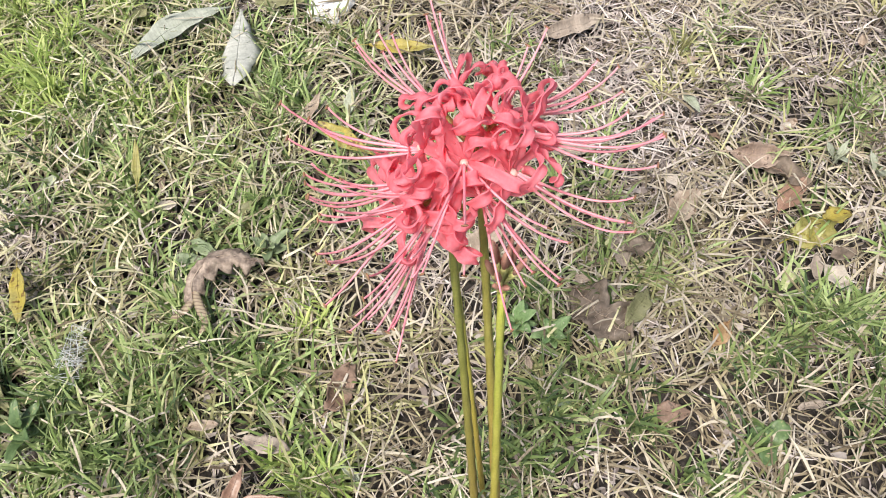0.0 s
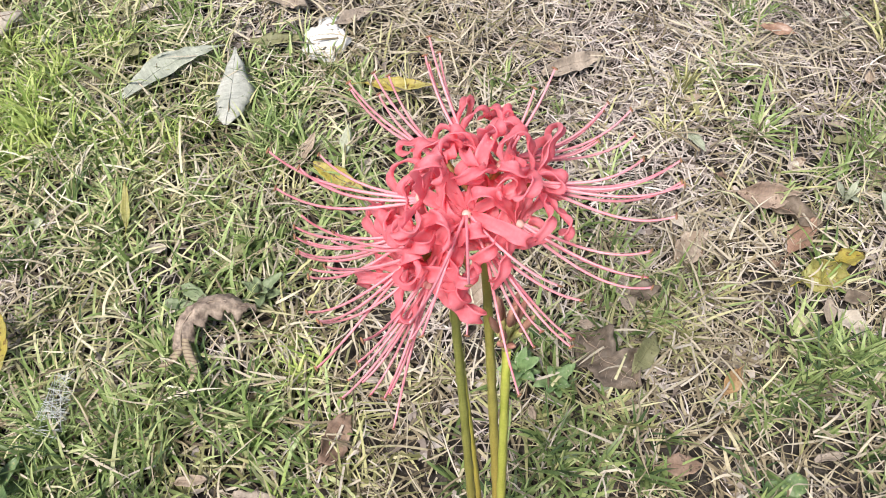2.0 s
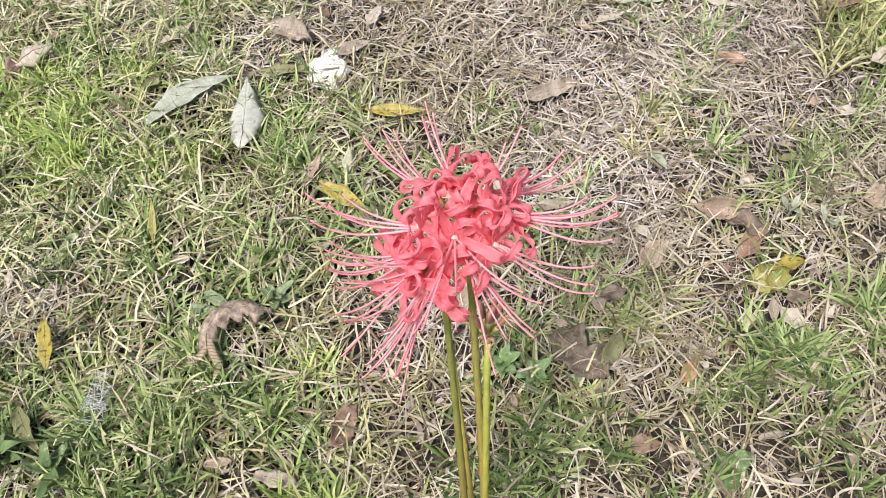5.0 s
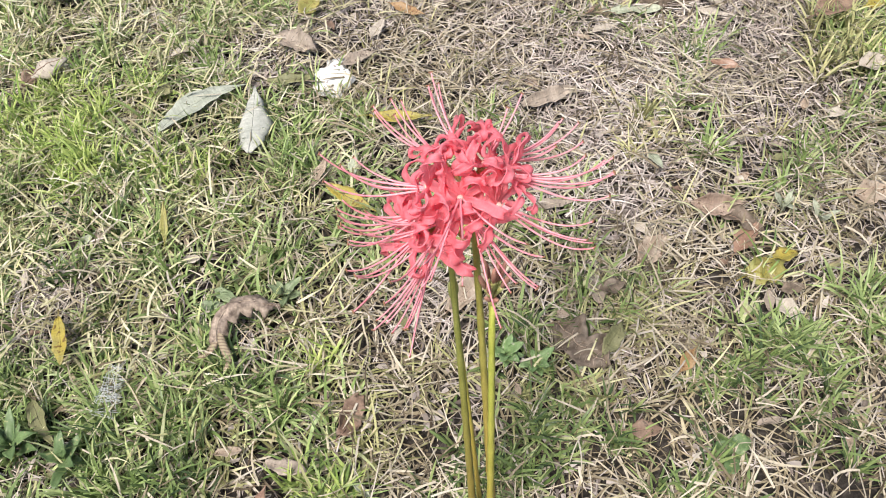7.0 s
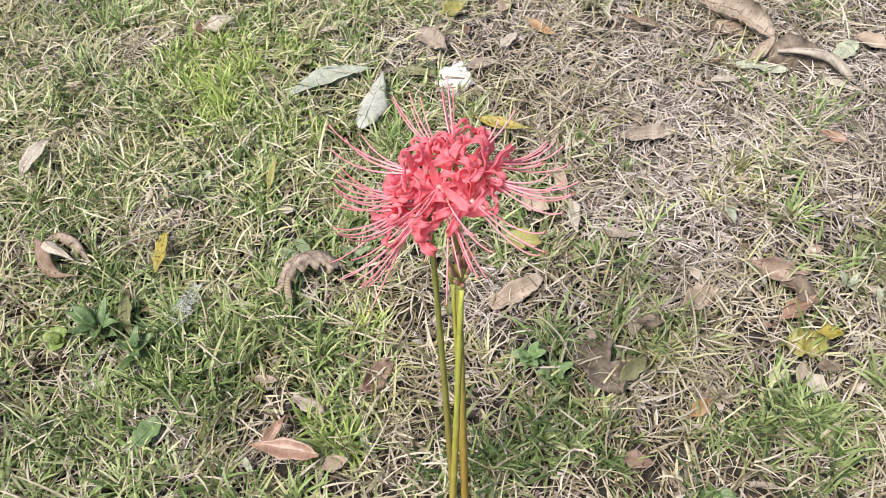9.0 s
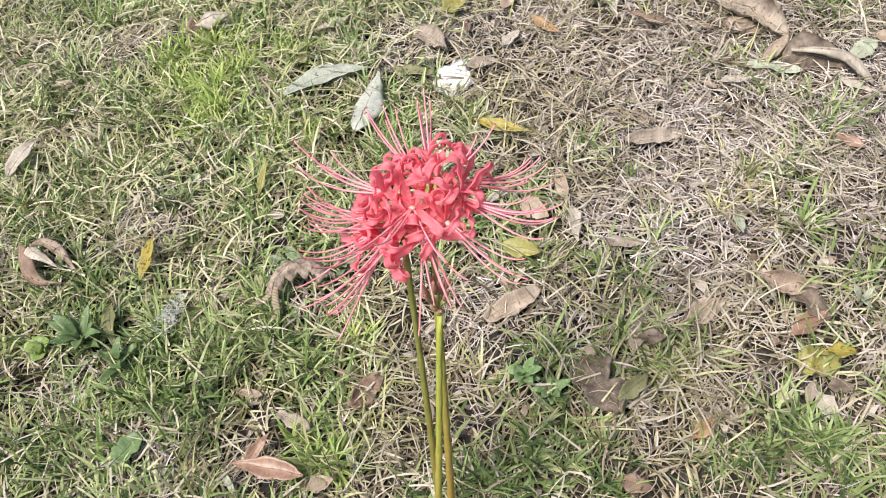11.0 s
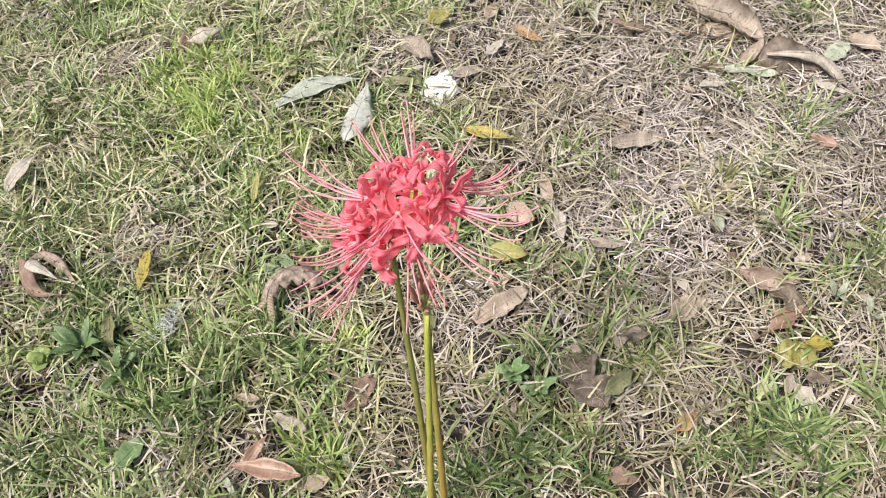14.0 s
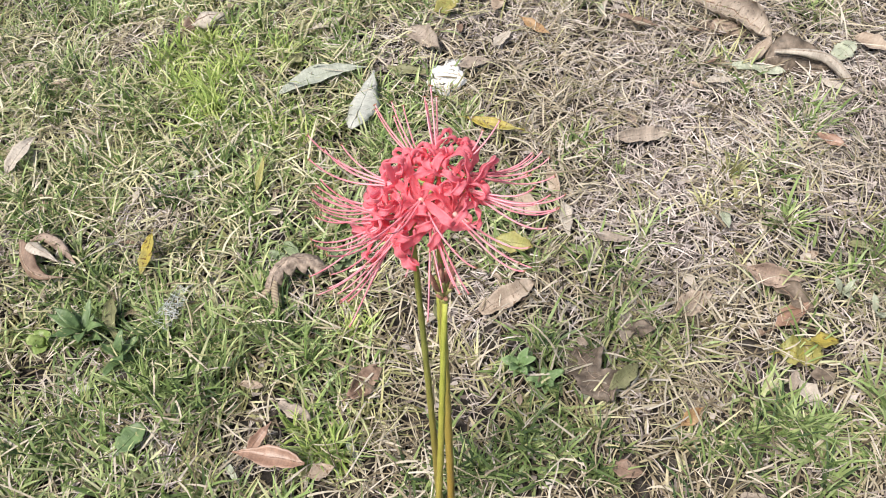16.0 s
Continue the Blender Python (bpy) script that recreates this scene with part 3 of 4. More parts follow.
grass_tuft(-0.76, 0.16, 200, 0.065, 0.09, DEEP, YOUNG, 9)
grass_tuft(-0.58, 0.03, 150, 0.06, 0.06, DEEP, DARK, 10)
grass_tuft(-0.39, -0.01, 160, 0.065, 0.06, DEEP, DARK, 11)
grass_tuft(-0.49, -0.17, 180, 0.065, 0.07, DEEP, YOUNG, 12)
grass_tuft(-0.25, 0.06, 150, 0.06, 0.055, GREEN, YOUNG, 13)
grass_tuft(-0.15, -0.04, 130, 0.06, 0.045, BRIGHT, FRESH, 14)
grass_tuft(0.1, 0.02, 120, 0.06, 0.05, DEEP, DARK, 15)
grass_tuft(0.08, 0.14, 90, 0.05, 0.045, DEEP, DARK, 16)
grass_tuft(0.41, 0.16, 130, 0.07, 0.045, DEEP, DARK, 17)
grass_tuft(0.47, 0.15, 100, 0.07, 0.04, GREEN, YOUNG, 18)
grass_tuft(0.56, 0.24, 120, 0.08, 0.04, GREEN, YOUNG, 19)
grass_tuft(0.29, 0.53, 90, 0.06, 0.05, KHAKI, "half-dry khaki grass tuft", 20)
grass_tuft(0.22, 0.25, 90, 0.06, 0.05, GREEN, YOUNG, 21)
grass_tuft(0.63, 0.77, 130, 0.08, 0.06, KHAKI, "half-dry khaki grass tuft", 22)
grass_tuft(-0.17, 0.14, 60, 0.05, 0.03, BRIGHT, FRESH, 23)
grass_tuft(0.36, 0.09, 110, 0.06, 0.06, DEEP, DARK, 24)
grass_tuft(0.5, 0.07, 150, 0.065, 0.07, DEEP, DARK, 26)
grass_tuft(0.3, 0.0, 120, 0.06, 0.07, DEEP, YOUNG, 27)
grass_tuft(0.2, 0.06, 90, 0.055, 0.05, DEEP, DARK, 28)
grass_tuft(0.02, -0.03, 100, 0.055, 0.06, DEEP, YOUNG, 29)
grass_tuft(-0.55, 0.57, 160, 0.065, 0.06, BRIGHT, FRESH, 30)
grass_tuft(-0.72, 0.44, 180, 0.065, 0.07, GREEN, YOUNG, 31)
grass_tuft(-0.85, 0.42, 160, 0.065, 0.08, DEEP, YOUNG, 32)
grass_tuft(-0.52, 0.22, 120, 0.055, 0.07, DEEP, YOUNG, 33)
grass_tuft(-0.68, 0.29, 130, 0.055, 0.08, DEEP, YOUNG, 34)
grass_tuft(-0.88, 0.75, 120, 0.07, 0.07, GREEN, YOUNG, 35)
grass_tuft(-0.47, 0.03, 170, 0.065, 0.05, DEEP, DARK, 41)
grass_tuft(-0.33, 0.06, 170, 0.06, 0.05, GREEN, YOUNG, 42)
grass_tuft(-0.27, 0.1, 150, 0.06, 0.045, DEEP, DARK, 43)
grass_tuft(-0.6, 0.06, 170, 0.06, 0.06, DEEP, DARK, 44)
grass_tuft(-0.42, -0.05, 150, 0.06, 0.05, GREEN, YOUNG, 45)
grass_tuft(-0.33, -0.07, 120, 0.06, 0.05, DEEP, YOUNG, 25)


# ---- fallen leaves ----
SHAPES = {"lance": (1.0, 0.42, 1.3), "ovate": (0.9, 0.38, 0.75), "oblong": (0.5, 0.5, 0.6), "round": (0.5, 0.5, 0.5), "lobed": (0.5, 0.5, 0.5), "wedge": (0.45, 0.24, 1.0)}
UP = Vector((0, 0, 1))


def leaf_form(length, width, shape, bend, cup, pitch, wave, seed, nu=16, nv=7, swing=0.0, crumple=0.0):
    """The grid of a leaf and its normals, along +x from its stalk end, centred."""
    rnd = random.Random(seed)
    power, peak, tip = SHAPES[shape]
    ph, ph2 = rnd.uniform(0, 6), rnd.uniform(0, 6)
    line, x, y, z, d = [], 0.0, 0.0, 0.0, length / (nu - 1)
    for i in range(nu):
        u = i / (nu - 1)
        e, h = radians(pitch + bend * (u - 0.5)), radians(swing * (u - 0.5))
        line.append((x, y, z, e, h))
        x, y, z = x + d * math.cos(e) * math.cos(h), y + d * math.cos(e) * math.sin(h), z + d * math.sin(e)
    mx, my, mz = sum(p[0] for p in line) / nu, sum(p[1] for p in line) / nu, min(p[2] for p in line)
    grid = []
    for i, (x, y, z, e, h) in enumerate(line):
        u = i / (nu - 1)
        k = u / peak * 0.5 if u < peak else 0.5 + (u - peak) / (1 - peak) * 0.5
        half = 0.5 * width * max(0.04, math.sin(math.pi * min(0.985, max(0.02, k))) ** (tip if u > peak else power * 0.8))
        if shape == "lobed":
            lobe = 0.86 + 0.34 * math.cos(2 * math.pi * (1.9 * u - 0.42)) + 0.1 * abs(math.sin(24 * u))
        half *= 1 + 0.09 * math.sin(17 * u + ph) + 0.06 * math.sin(43 * u + ph2)
        row, a = [], max(0.02, abs(radians(cup)))
        sg = 1 if cup >= 0 else -1
        for j in range(nv):
            v = 2 * j / (nv - 1) - 1
            off = sg * half * (1 - math.cos(a * v)) / a + wave * abs(v) ** 1.5 * math.sin(9 * u + ph + (2.1 if v > 0 else 0)) + 0.05 * half * abs(v)
            b, t = half * math.sin(a * v) / a * (lobe if shape == "lobed" and v > 0 else 1), -off * math.sin(e)
            row.append(Vector((x - mx + t * math.cos(h) - b * math.sin(h), y - my + t * math.sin(h) + b * math.cos(h), z - mz + off * math.cos(e))))
            if crumple:
                q = Vector((u * length * 70, v * width * 35, seed * 3.7))
                row[-1] += crumple * Vector((0.5 * noise.noise(q + Vector((9, 0, 0))), 0.6 * noise.noise(q + Vector((0, 9, 0))), noise.noise(q)))
        grid.append(row)
    return grid


def grid_normals(grid):
    nu, nv = len(grid), len(grid[0])
    out = []
    for i in range(nu):
        row = []
        for j in range(nv):
            du = grid[min(i + 1, nu - 1)][j] - grid[max(i - 1, 0)][j]
            dv = grid[i][min(j + 1, nv - 1)] - grid[i][max(j - 1, 0)]
            row.append(du.cross(dv).normalized())
        out.append(row)
    return out


LEAF_COUNT = [0]


def fallen_leaf(label, x, y, length, width, yaw, material, shape="lance", bend=10, cup=25, pitch=0, roll=0, wave=0.002, high=0.017, stalk=0.2, rib=None, swing=0.0, crumple=0.0025):
    """A dead leaf on the lawn: blade, midrib and stalk."""
    LEAF_COUNT[0] += 1
    top = anchor("fallen_leaf", (x, y, 0), label, "fallen leaf", "fallen leaves on the lawn")
    grid = leaf_form(length, width, shape, bend, cup, pitch, wave, LEAF_COUNT[0], 30 if shape == "lobed" else 16, 9 if shape == "lobed" else 7, swing, crumple)
    turn = Matrix.Rotation(radians(roll), 3, "X")
    grid = [[turn @ p for p in row] for row in grid]
    low = min(p.z for row in grid for p in row)
    grid = [[p - Vector((0, 0, low)) for p in row] for row in grid]
    normals = grid_normals(grid)
    mid = len(grid[0]) // 2
    part_material = rib or material
    blade = link_mesh("blade", *sheet(grid, normals, 0.0006), material, top)
    side = -1 if sum(n.z for row in normals for n in row) < 0 else 1
    line = [grid[i][mid] + side * normals[i][mid] * 0.0005 for i in range(len(grid))]
    size = 0.0004 + 0.014 * width
    link_mesh("midrib", *tube(line, [size * (1 - 0.75 * i / len(line)) for i in range(len(line))], 6), part_material, top)
    if width > 0.04:
        # side veins from the midrib to the margin
        vv, ff = [], []
        last, nv = len(grid) - 1, len(grid[0])
        for i in range(2, last - 2, 3):
            for way in (-1, 1):
                run = [grid[min(last, i + s * 2 // 3)][mid + way * s] + side * normals[min(last, i + s * 2 // 3)][mid + way * s] * 0.0004 for s in range(mid)]
                a, b = tube(run, [size * (0.3 - 0.2 * s / mid) for s in range(len(run))], 5)
                ff += [tuple(k + len(vv) for k in f) for f in b]
                vv += list(a)
        link_mesh("venation", vv, ff, part_material, top)
    if stalk:
        back = (grid[0][mid] - grid[1][mid]).normalized()
        root = grid[0][mid]
        pts = [root + back * (stalk * length * k / 4) + Vector((0, 0, -0.3 * stalk * length * (k / 4) ** 2)) for k in range(5)]
        pts = [Vector((p.x, p.y, max(p.z, 0.001))) for p in pts]
        link_mesh("stalk", *tube(pts, [size * 1.1] * 5, 6), part_material, top)
    top.matrix_basis = Matrix.Translation((x, y, float(lift(x, y)) + high + 0.007)) @ Matrix.Rotation(radians(yaw), 4, "Z")
    return top


fallen_leaf("long silvery grey-green leaf, dry and curved", -0.424, 0.566, 0.17, 0.036, 39, GREYGREEN, "lance", 10, 30, 0, 12, 0.001, 0.024, swing=-48)
fallen_leaf("silver-white leaf folded along its midrib", -0.333, 0.533, 0.135, 0.062, 95, SILVER, "lance", 10, -50, 3, -8, 0.001, 0.014, stalk=0)
fallen_leaf("dull olive strap-shaped leaf", -0.288, 0.631, 0.078, 0.019, 9, OLIVE, "oblong", 8, 15, 0, 10)
fallen_leaf("bright yellow narrow leaf with brown specks", -0.098, 0.549, 0.1, 0.021, 1, YELLOW, "lance", 25, 30, 0, 20, 0.001, 0.02)
fallen_leaf("small yellow leaf, dry and speckled", -0.523, 0.132, 0.075, 0.021, -70, YELLOW, "oblong", 12, 25, 0, 8, 0.001, 0.03)
fallen_leaf("pale cream curled dry leaf", -0.843, 0.243, 0.085, 0.028, 83, PALE, "lance", -50, 35, 10, 15, 0.002, 0.02)
fallen_leaf("pale tan rolled dry leaf", -0.692, 0.632, 0.07, 0.042, 42, PALE, "ovate", -60, -60, 0, 10, 0.003, 0.022, rib=BROWN)
fallen_leaf("brown curled side of a dry leaf", -0.722, 0.62, 0.05, 0.03, 60, BROWN, "ovate", -30, 45, 0, 15, 0.003, 0.016)
fallen_leaf("brown leaf half sunk in straw", 0.569, 0.869, 0.06, 0.034, 70, BROWN, "ovate", -30, 45, 0, 15, 0.003)
fallen_leaf("pale tan crumpled leaf in straw", 0.664, 0.876, 0.06, 0.045, 20, TAN, "ovate", 25, 45, 0, 10, 0.004, crumple=0.008)
fallen_leaf("brown curled leaf at the edge of straw", 0.724, 0.885, 0.07, 0.045, 80, BROWN, "ovate", -30, 45, 0, 15, 0.004, crumple=0.008)
fallen_leaf("pale grey-green leaf in dry grass", 0.675, 0.581, 0.05, 0.032, 60, PALEGREEN, "ovate", 20, 30, 0, 10)
fallen_leaf("olive-brown leaf scrap in grass", -0.494, 0.6, 0.032, 0.022, 80, OLIVE, "ovate", 20, 30, 0, 10)
fallen_leaf("pale tan thin dry leaf", -0.48, 0.708, 0.068, 0.026, 48, PALE, "lance", 20, 30, 0, 0)
fallen_leaf("grey-brown crumpled leaf on bare soil", -0.288, 0.71, 0.085, 0.042, -27, GREYTAN, "ovate", -50, 45, 0, 20, 0.004, 0.01, crumple=0.012)
fallen_leaf("olive-yellow small leaf on soil", -0.281, 0.806, 0.055, 0.036, 57, YELLOWGREEN, "ovate", 20, 25, 0, 10)
fallen_leaf("pale small leaf in dry grass", -0.157, 0.763, 0.05, 0.024, 70, PALE, "ovate", 20, 35, 0, 0)
fallen_leaf("pale cream leaf half under grass", -0.194, 0.85, 0.05, 0.026, 91, TAN, "ovate", 20, 35, 0, 10)
fallen_leaf("orange-tan narrow dry leaf", -0.108, 0.813, 0.068, 0.021, -23, ORANGE, "lance", 25, 30, 0, 10)
fallen_leaf("brown pointed leaf, upturned", 0.067, 0.872, 0.075, 0.03, -7, BROWN, "lance", 25, 40, 0, -15)
fallen_leaf("large dry grey-brown leaf rolled upward", 0.228, 0.935, 0.165, 0.085, -28, GREYTAN, "oblong", -25, 95, 0, 25, 0.006, 0.01, rib=BROWN, swing=-25, crumple=0.014)
fallen_leaf("pale green rounded fresh leaf", 0.42, 0.892, 0.05, 0.036, 60, PALEGREEN, "round", 10, 15, 12, 0)
fallen_leaf("tan curled dry leaf", 0.465, 0.925, 0.065, 0.034, -20, TAN, "lance", -40, 40, 0, 15)
fallen_leaf("small pale straw-coloured leaf", 0.234, 0.764, 0.048, 0.019, 21, PALE, "lance", 10, 25, 0, 0)
fallen_leaf("small white pointed dry leaf", 0.416, 0.804, 0.055, 0.02, -18, PALE, "lance", 12, 25, 0, 0)
fallen_leaf("grey-green broken leaf on soil", 0.29, 0.81, 0.09, 0.022, 5, PALEGREEN, "oblong", 10, 20, 0, 0, 0.003)
fallen_leaf("grey-brown flat leaf in dead grass", 0.137, 0.612, 0.095, 0.028, 24, GREYTAN, "oblong", -20, 50, 0, 28, 0.002, 0.016, crumple=0.006)
fallen_leaf("pale pink-tan leaf standing in dead grass", 0.003, 0.405, 0.055, 0.034, -18, TAN, "ovate", 20, 25, 10, 30, 0.002, 0.02)
fallen_leaf("tan twisted strip of leaf", 0.029, 0.464, 0.08, 0.022, -61, TAN, "lance", 40, 40, 0, 25, 0.002, 0.016)
fallen_leaf("pale tan narrow leaf strip", 0.064, 0.407, 0.07, 0.022, -66, PALE, "lance", 20, 35, 0, -10, 0.002, 0.012)
fallen_leaf("yellow-green small leaf, scalloped edge", 0.006, 0.328, 0.058, 0.032, 5, YELLOWGREEN, "ovate", -30, 30, 0, 25, 0.003, 0.02)
fallen_leaf("tan oblong leaf with a raised edge", 0.024, 0.237, 0.095, 0.034, 52, TAN, "oblong", -12, 40, 0, 20, 0.002, 0.018)
fallen_leaf("grey-tan small leaf among straws", 0.142, 0.391, 0.058, 0.02, 10, GREYTAN, "lance", 15, 30, 0, 0)
fallen_leaf("tan leaf with an upturned rolled lip", 0.377, 0.39, 0.082, 0.044, 2, PINKTAN, "lance", 18, 75, 0, 35, 0.003, 0.016, rib=TAN, swing=25)
fallen_leaf("folded dark brown leaf with pinkish underside", 0.406, 0.362, 0.062, 0.044, -34, DARKBROWN, "ovate", -20, 30, 0, -15, 0.004, 0.014, rib=BROWN, crumple=0.006)
fallen_leaf("reddish brown tip of a folded leaf", 0.41, 0.333, 0.062, 0.03, 52, REDBROWN, "ovate", 20, 45, 5, -10, 0.002, 0.016)
fallen_leaf("pink-tan broken leaf in straw", 0.277, 0.315, 0.062, 0.036, 48, TAN, "ovate", 15, 30, 0, 20, 0.003, 0.012)
fallen_leaf("crumpled yellow-green leaf under grass blades", 0.428, 0.279, 0.054, 0.046, 12, YELLOWGREEN, "round", 25, 40, 0, 10, 0.008, 0.003, rib=YELLOW, crumple=0.014)
fallen_leaf("bright yellow curled leaf tip", 0.452, 0.292, 0.036, 0.028, 20, YELLOW, "round", 20, 30, 0, -20, 0.003, 0.03)
fallen_leaf("pale tan curled leaf with a hole-like fold", 0.446, 0.214, 0.042, 0.028, -50, PALE, "ovate", 40, 55, 0, 15, 0.003, 0.02)
fallen_leaf("big dark grey-brown leaf with torn edge", 0.172, 0.155, 0.09, 0.056, -42, DARKBROWN, "lobed", -12, 30, 0, 10, 0.005, 0.01, rib=TAN, crumple=0.01)
fallen_leaf("brown scrap beside a pale curled leaf", 0.459, 0.25, 0.032, 0.02, 10, DARKBROWN, "ovate", 8, 30, 0, 0)
fallen_leaf("cream torn tip of a leaf on a dark leaf", 0.148, 0.187, 0.018, 0.012, -15, TAN, "ovate", 20, 30, 0, 15, 0.002, 0.036, stalk=0)
fallen_leaf("olive-brown folded half of a leaf", 0.213, 0.163, 0.055, 0.026, 60, OLIVE, "ovate", -15, 45, 0, 20, 0.002, 0.026)
fallen_leaf("brown narrow leaf standing on edge", -0.122, 0.048, 0.064, 0.036, 72, BROWN, "oblong", 40, 55, 0, 20, 0.004, 0.01, crumple=0.008)
fallen_leaf("glossy red-brown pointed leaf", -0.19, -0.098, 0.1, 0.031, 190, REDBROWN, "lance", 12, 45, 0, -10, 0.0008, 0.03, stalk=0, swing=10)
fallen_leaf("small red-brown leaf behind another", -0.217, -0.078, 0.052, 0.017, 77, REDBROWN, "lance", 10, 40, 8, 20, 0.001, 0.026)
fallen_leaf("tan curled scrap of dry leaf", -0.121, -0.09, 0.036, 0.026, 42, TAN, "ovate", 60, 50, 0, 0)
fallen_leaf("grey-brown oblong scrap of leaf", -0.193, -0.024, 0.055, 0.02, -9, GREYTAN, "oblong", 8, 20, 0, 0)
fallen_leaf("orange leaf scrap in dry grass", 0.311, 0.142, 0.046, 0.02, 55, ORANGE, "lance", 15, 30, 0, 10)
fallen_leaf("pink-brown scrap of dry leaf", 0.248, 0.041, 0.045, 0.024, 3, BROWN, "ovate", 15, 30, 0, 0)
fallen_leaf("olive-brown withered leaf among weeds", -0.516, 0.022, 0.085, 0.026, -50, OLIVE, "lance", -40, 50, 0, 15, 0.003, 0.018)
fallen_leaf("dark green oval leaf in grass", -0.382, -0.133, 0.045, 0.034, 74, WEED, "round", 8, 20, 0, 0, 0.001, 0.022)
fallen_leaf("speckled pale grey dry leaf", 0.196, 0.246, 0.05, 0.022, 100, GREYTAN, "oblong", 8, 25, 0, 10, 0.001, 0.014)
fallen_leaf("dark brown leaf scrap in shade", 0.219, 0.247, 0.038, 0.026, 20, DARKBROWN, "ovate", 8, 30, 0, 0)
fallen_leaf("rust-brown small leaf in straw", 0.424, 0.676, 0.05, 0.022, -16, REDBROWN, "lance", 15, 35, 0, 10)
fallen_leaf("large tan leaf curled in dry grass", 0.625, 0.824, 0.1, 0.055, 37, BROWN, "ovate", -40, 50, 0, 20, 0.004)
fallen_leaf("bright yellow leaf in dry grass", 0.702, 0.833, 0.065, 0.03, 31, YELLOW, "lance", 15, 30, 0, 10)
fallen_leaf("pale grey curled dry leaf", 0.655, 0.68, 0.055, 0.035, 26, PALE, "ovate", 30, 40, 0, 10)
fallen_leaf("thin pale pointed dry leaf", 0.585, 0.573, 0.05, 0.018, -15, PALE, "lance", 10, 25, 0, 0)
fallen_leaf("tan broken leaf in straw", 0.599, 0.415, 0.055, 0.04, 15, TAN, "ovate", 20, 40, 0, 15, 0.004)
fallen_leaf("pale leaf in thin grass", -0.75, 0.833, 0.1, 0.052, -17, GREYTAN, "oblong", -35, 60, 0, 15, 0.004, 0.02, crumple=0.01)
fallen_leaf("small pale spear-shaped leaf", 0.293, 0.465, 0.05, 0.016, -70, PALEGREEN, "lance", 10, 25, 20, 0, 0.001, 0.016)

fallen_leaf("grey-brown curled leaf beside a white scrap", -0.183, 0.683, 0.065, 0.024, 33, GREYTAN, "lance", 25, 45, 0, 15, 0.002, 0.018, crumple=0.005)


def small_leaves():
    """Small dead leaves and bits of leaf caught in the grass."""
    rnd = random.Random(21)
    kinds = ((PALE, "small pale dry leaf caught in grass"), (GREYTAN, "small grey-tan dry leaf caught in grass"), (BROWN, "small brown dry leaf caught in grass"),
             (TAN, "small tan dry leaf caught in grass"), (PALEGREEN, "small pale green leaf caught in grass"), (OLIVE, "small olive leaf caught in grass"))
    for k in range(100):
        material, label = kinds[k % 6]
        x, y = rnd.uniform(-0.95, 0.7), rnd.uniform(-0.15, 1.0)
        fallen_leaf(label, x, y, rnd.uniform(0.018, 0.038), rnd.uniform(0.008, 0.016), rnd.uniform(0, 360), material, rnd.choice(("lance", "ovate", "oblong")),
                    rnd.uniform(-40, 40), rnd.uniform(20, 60), rnd.uniform(-5, 15), rnd.uniform(-25, 25), 0.001, rnd.uniform(0.004, 0.016), 0.15)


small_leaves()
fallen_leaf("yellow leaf with dark netted veins", -0.158, 0.384, 0.095, 0.027, -31, YELLOW, "lance", 15, 30, 0, 12, 0.002, 0.02, rib=DARKBROWN)
fallen_leaf("olive-brown narrow leaf in grass", -0.272, 0.281, 0.05, 0.014, 46, OLIVE, "lance", 10, 30, 5, 0, 0.001, 0.016)
fallen_leaf("light green upright narrow leaf", -0.162, 0.451, 0.042, 0.016, 81, PALEGREEN, "lance", 10, 30, 35, 0, 0.001, 0.01)
fallen_leaf("pale tan bent leaf in straw", -0.214, 0.438, 0.05, 0.02, 63, TAN, "lance", 30, 35, 20, 0, 0.002, 0.012)
fallen_leaf("yellow-white spear-shaped blade of grass", -0.427, 0.329, 0.065, 0.012, 98, YELLOWGREEN, "lance", 10, 30, 28, 0, 0.001, 0.012)


def build_scrap():
    """A white torn scrap with a ragged outline and pits."""
    rnd = random.Random(5)
    grid = []
    for i in range(12):
        row = []
        for j in range(12):
            u, v = 2 * i / 11 - 1, 2 * j / 11 - 1
            # square to disc, with a scalloped rim
            x, y = u * math.sqrt(1 - v * v / 2), v * math.sqrt(1 - u * u / 2)
            a = math.atan2(y, x)
            r = 1 + 0.08 * math.sin(5 * a + 1) + 0.05 * math.sin(11 * a) + (0.35 if 1.2 < a < 1.9 else 0) * math.hypot(x, y)
            row.append(Vector((0.034 * x * r, 0.033 * y * r, 0.008 * (1 - x * x - y * y) + 0.006 * y + rnd.uniform(-0.001, 0.001))))
        grid.append(row)
    ob = link_mesh("white_scrap", *sheet(grid, grid_normals(grid), 0.0012), WHITE)
    ob.location = (-0.219, 0.635, 0.022 + float(lift(-0.219, 0.635)))
    tagged(ob, "white torn petal-like scrap with dark specks", "scrap")


build_scrap()


# ---- curled leaf ----
def strip(line, halves, nv, profile):
    """A grid along a line: profile(u, v, half) gives the sideways and upward shift."""
    grid, n = [], len(line)
    for i in range(n):
        d = line[min(i + 1, n - 1)] - line[max(i - 1, 0)]
        side = Vector((-d.y, d.x, 0)).normalized()
        row = []
        for j in range(nv):
            b, h = profile(i / (n - 1), 2 * j / (nv - 1) - 1, halves[i])
            row.append(line[i] + side * b + UP * h)
        grid.append(row)
    return grid


